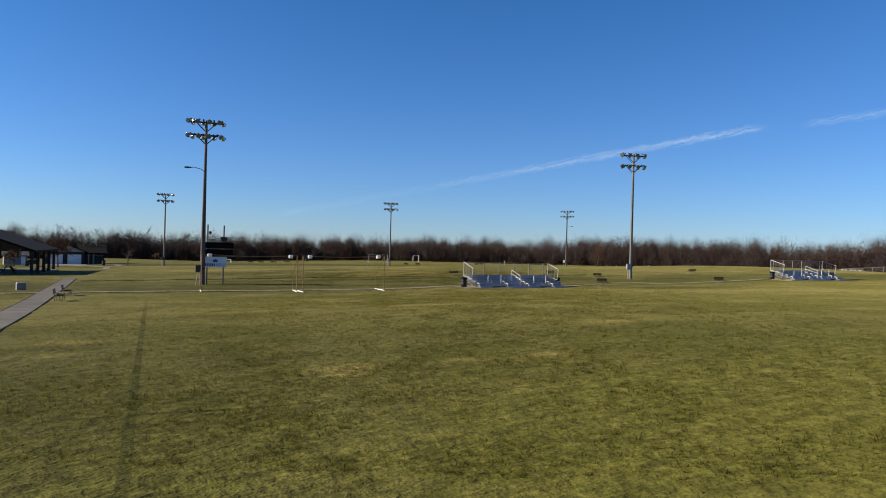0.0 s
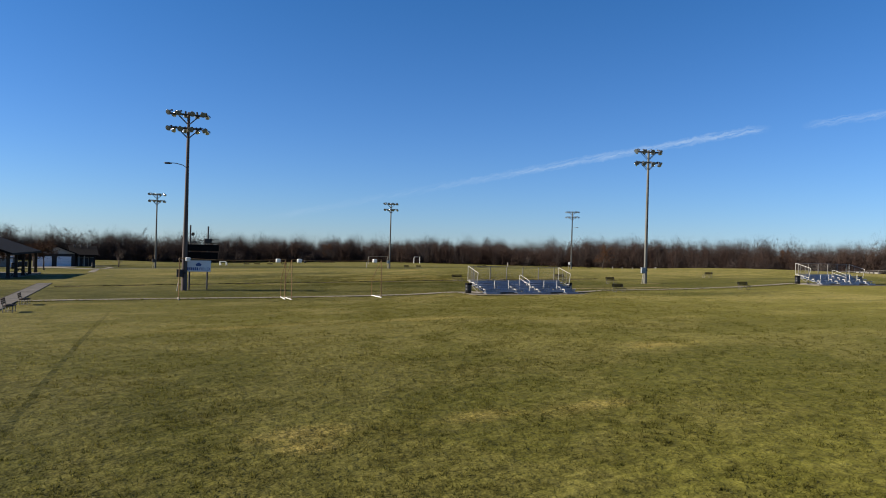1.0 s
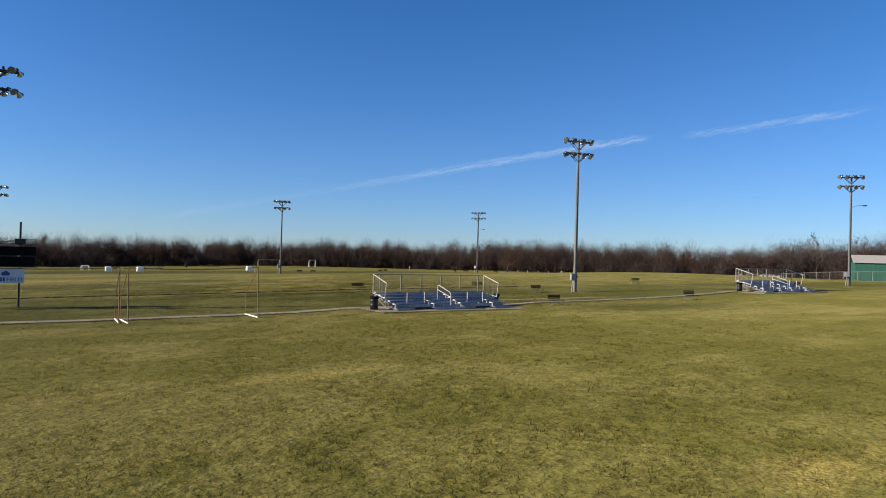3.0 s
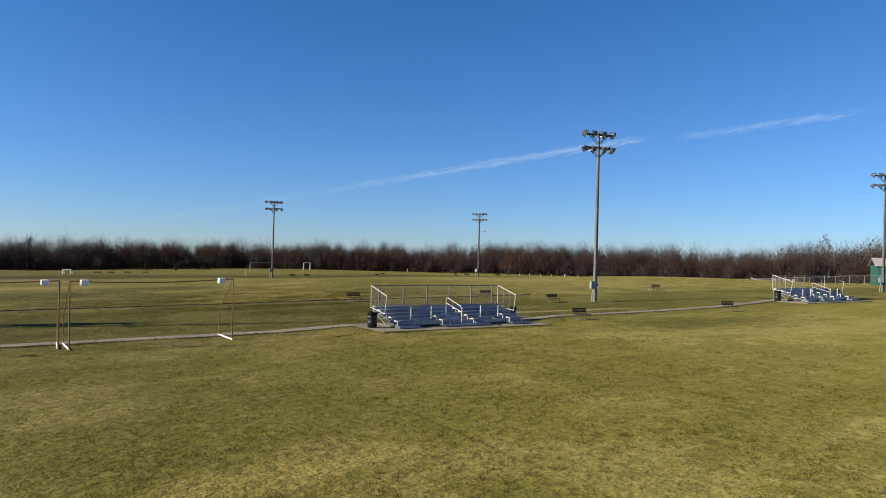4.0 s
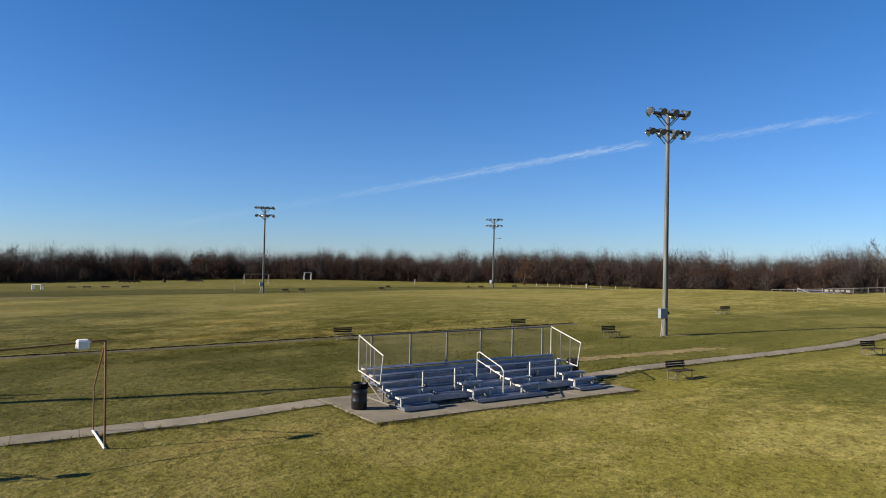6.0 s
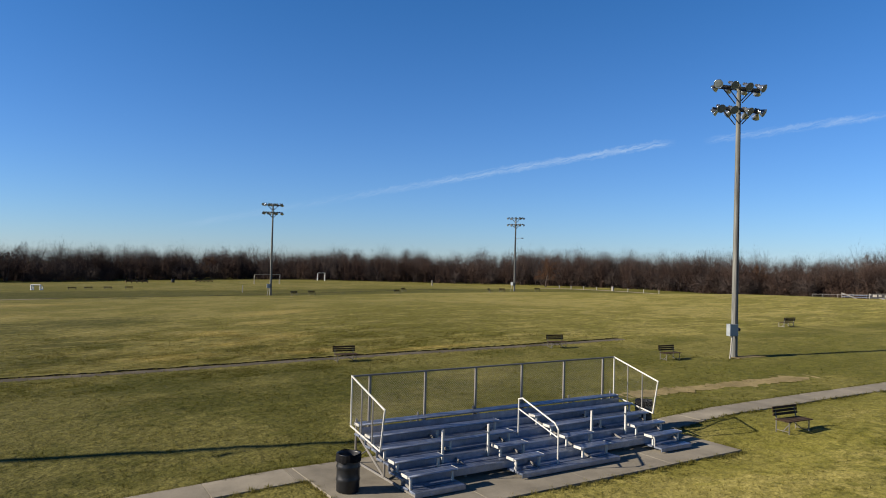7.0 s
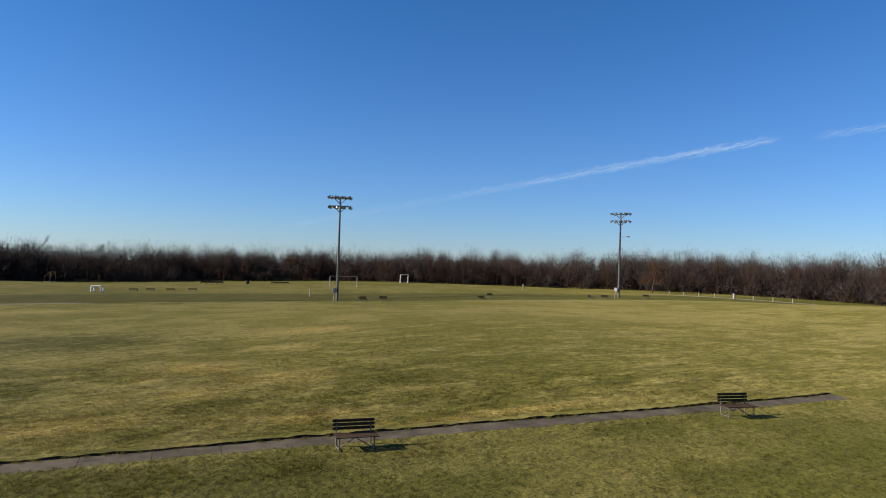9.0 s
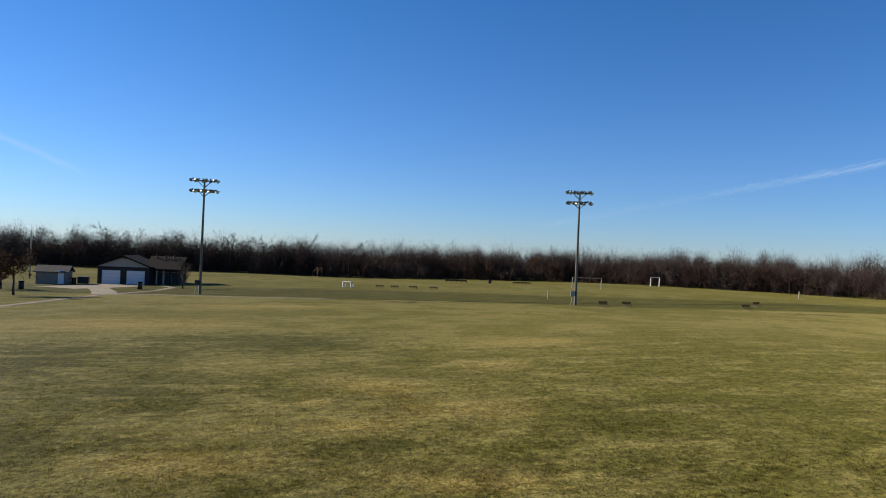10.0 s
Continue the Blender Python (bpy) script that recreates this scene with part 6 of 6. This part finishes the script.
def build_grass():
    """Short tufts of grass, thicker in clumps, over the stretch of field that the flight passes closest to."""
    rng = np.random.default_rng(21)
    n, extra = 120000, 52000
    t = rng.uniform(0.0, 1.0, n) ** 1.1
    side = rng.normal(0, 1, n) * (7.0 + 5.0 * t)
    x, y = 4.5 + 40.0 * t + side * 0.84, 6.5 + 66.0 * t - side * 0.55
    x = np.concatenate([x, rng.normal(35, 8.0, extra)])
    y = np.concatenate([y, 62.0 + np.abs(rng.normal(0, 10.0, extra))])
    lawn = len(x)
    # ragged fringe along both walks
    for pts, w, count in ((PATH_ONE, 0.52, 13000), (PATH_TWO, 0.41, 12000)):
        row = np.array(along(pts, 0.25))
        i = rng.integers(0, len(row) - 1, count)
        d = row[i + 1] - row[i]
        d = d / np.hypot(d[:, 0], d[:, 1])[:, None]
        off = (w + np.abs(rng.normal(0, 0.11, count)) - 0.07) * rng.choice((-1, 1), count)
        p = row[i] + d * rng.uniform(0, 0.25, count)[:, None] + np.stack([-d[:, 1], d[:, 0]], 1) * off[:, None]
        x, y = np.concatenate([x, p[:, 0]]), np.concatenate([y, p[:, 1]])
    # and round the edge of the bleacher pad
    count = 3600
    side = rng.uniform(0, 29.2, count)
    u = np.where(side < 10.7, side - 1.35, np.where(side < 14.6, 9.35, np.where(side < 25.3, side - 15.95, -1.35)))
    v = np.where(side < 10.7, -0.75, np.where(side < 14.6, side - 11.4, np.where(side < 25.3, 3.1, side - 26.1)))
    out = np.abs(rng.normal(0, 0.09, count)) - 0.03
    u, v = u + np.sign(u - 4.0) * out * ((side >= 10.7) & (side < 14.6) | (side >= 25.3)), v + np.sign(v - 1.2) * out * ((side < 10.7) | (side >= 14.6) & (side < 25.3))
    ca, sa = math.cos(radians(-3.6)), math.sin(radians(-3.6))
    x, y = np.concatenate([x, 30.64 + u * ca - v * sa]), np.concatenate([y, 46.93 + u * sa + v * ca])
    n = len(x)
    wave = sum(np.sin(x * a + y * b + c) for a, b, c in ((9.1, 3.3, 0.3), (-4.7, 8.3, 1.9), (14.3, -11.7, 4.0), (2.1, -3.7, 5.0))) / 2.4
    keep = rng.uniform(0, 1, n) < np.clip(0.8 + 0.2 * wave, 0.4, 1.0)
    for pts, w in ((PATH_ONE, 0.45), (PATH_TWO, 0.34), (PATH_LEFT, 0.6)):
        for (ax, ay), (bx, by) in zip(pts, pts[1:]):
            d = np.array((bx - ax, by - ay))
            ln = np.hypot(*d)
            d = d / ln
            u = (x - ax) * d[0] + (y - ay) * d[1]
            v = abs((x - ax) * -d[1] + (y - ay) * d[0])
            keep &= ~((u > 0) & (u < ln) & (v < w))
    c, s = math.cos(radians(-3.6)), math.sin(radians(-3.6))
    u, v = (x - 30.64) * c + (y - 46.93) * s, -(x - 30.64) * s + (y - 46.93) * c
    keep &= ~((u > -1.30) & (u < 9.30) & (v > -0.70) & (v < 3.05))
    grown = np.where(np.arange(n) < lawn, 1.0, 1.7)[keep]
    x, y = x[keep], y[keep]
    n = len(x)
    z = land(x, y)
    k = 6
    span = np.repeat(rng.uniform(0.6, 1.5, n), k)
    x, y, z = np.repeat(x, k), np.repeat(y, k), np.repeat(z, k)
    m = n * k
    dx, dy = rng.normal(0, 0.035, m) * span, rng.normal(0, 0.035, m) * span
    x, y = x + dx, y + dy
    waves = rng.normal(0, 1, (14, 2))
    waves *= (rng.uniform(14, 34, 14) / np.hypot(waves[:, 0], waves[:, 1]))[:, None]
    lift = sum(np.sin(x * a + y * b + i) for i, (a, b) in enumerate(waves)) / 2.6
    h, w = rng.uniform(0.016, 0.042, m) * np.clip(0.95 + 0.5 * lift, 0.3, 2.2) * np.repeat(grown, k), rng.uniform(0.004, 0.010, m)
    turn = rng.uniform(0, 2 * math.pi, m)
    lx, ly = dx * 0.7 + rng.normal(0, 0.02, m), dy * 0.7 + rng.normal(0, 0.02, m)
    a = np.stack([x - w * np.cos(turn), y - w * np.sin(turn), z - 0.01], 1)
    b = np.stack([x + w * np.cos(turn), y + w * np.sin(turn), z - 0.01], 1)
    tip = np.stack([x + lx, y + ly, z + h], 1)
    verts = np.stack([a, b, tip], 1).reshape(-1, 3)
    me = bpy.data.meshes.new("grass")
    me.vertices.add(3 * m)
    me.vertices.foreach_set("co", verts.ravel())
    me.loops.add(3 * m)
    me.loops.foreach_set("vertex_index", np.arange(3 * m, dtype=np.int32))
    me.polygons.add(m)
    me.polygons.foreach_set("loop_start", np.arange(0, 3 * m, 3, dtype=np.int32))
    me.update(calc_edges=True)
    me.materials.append(BLADES)
    tagged(new("grass", me), "short dull green winter grass tufts", "grass", kind="stuff")


build_grass()
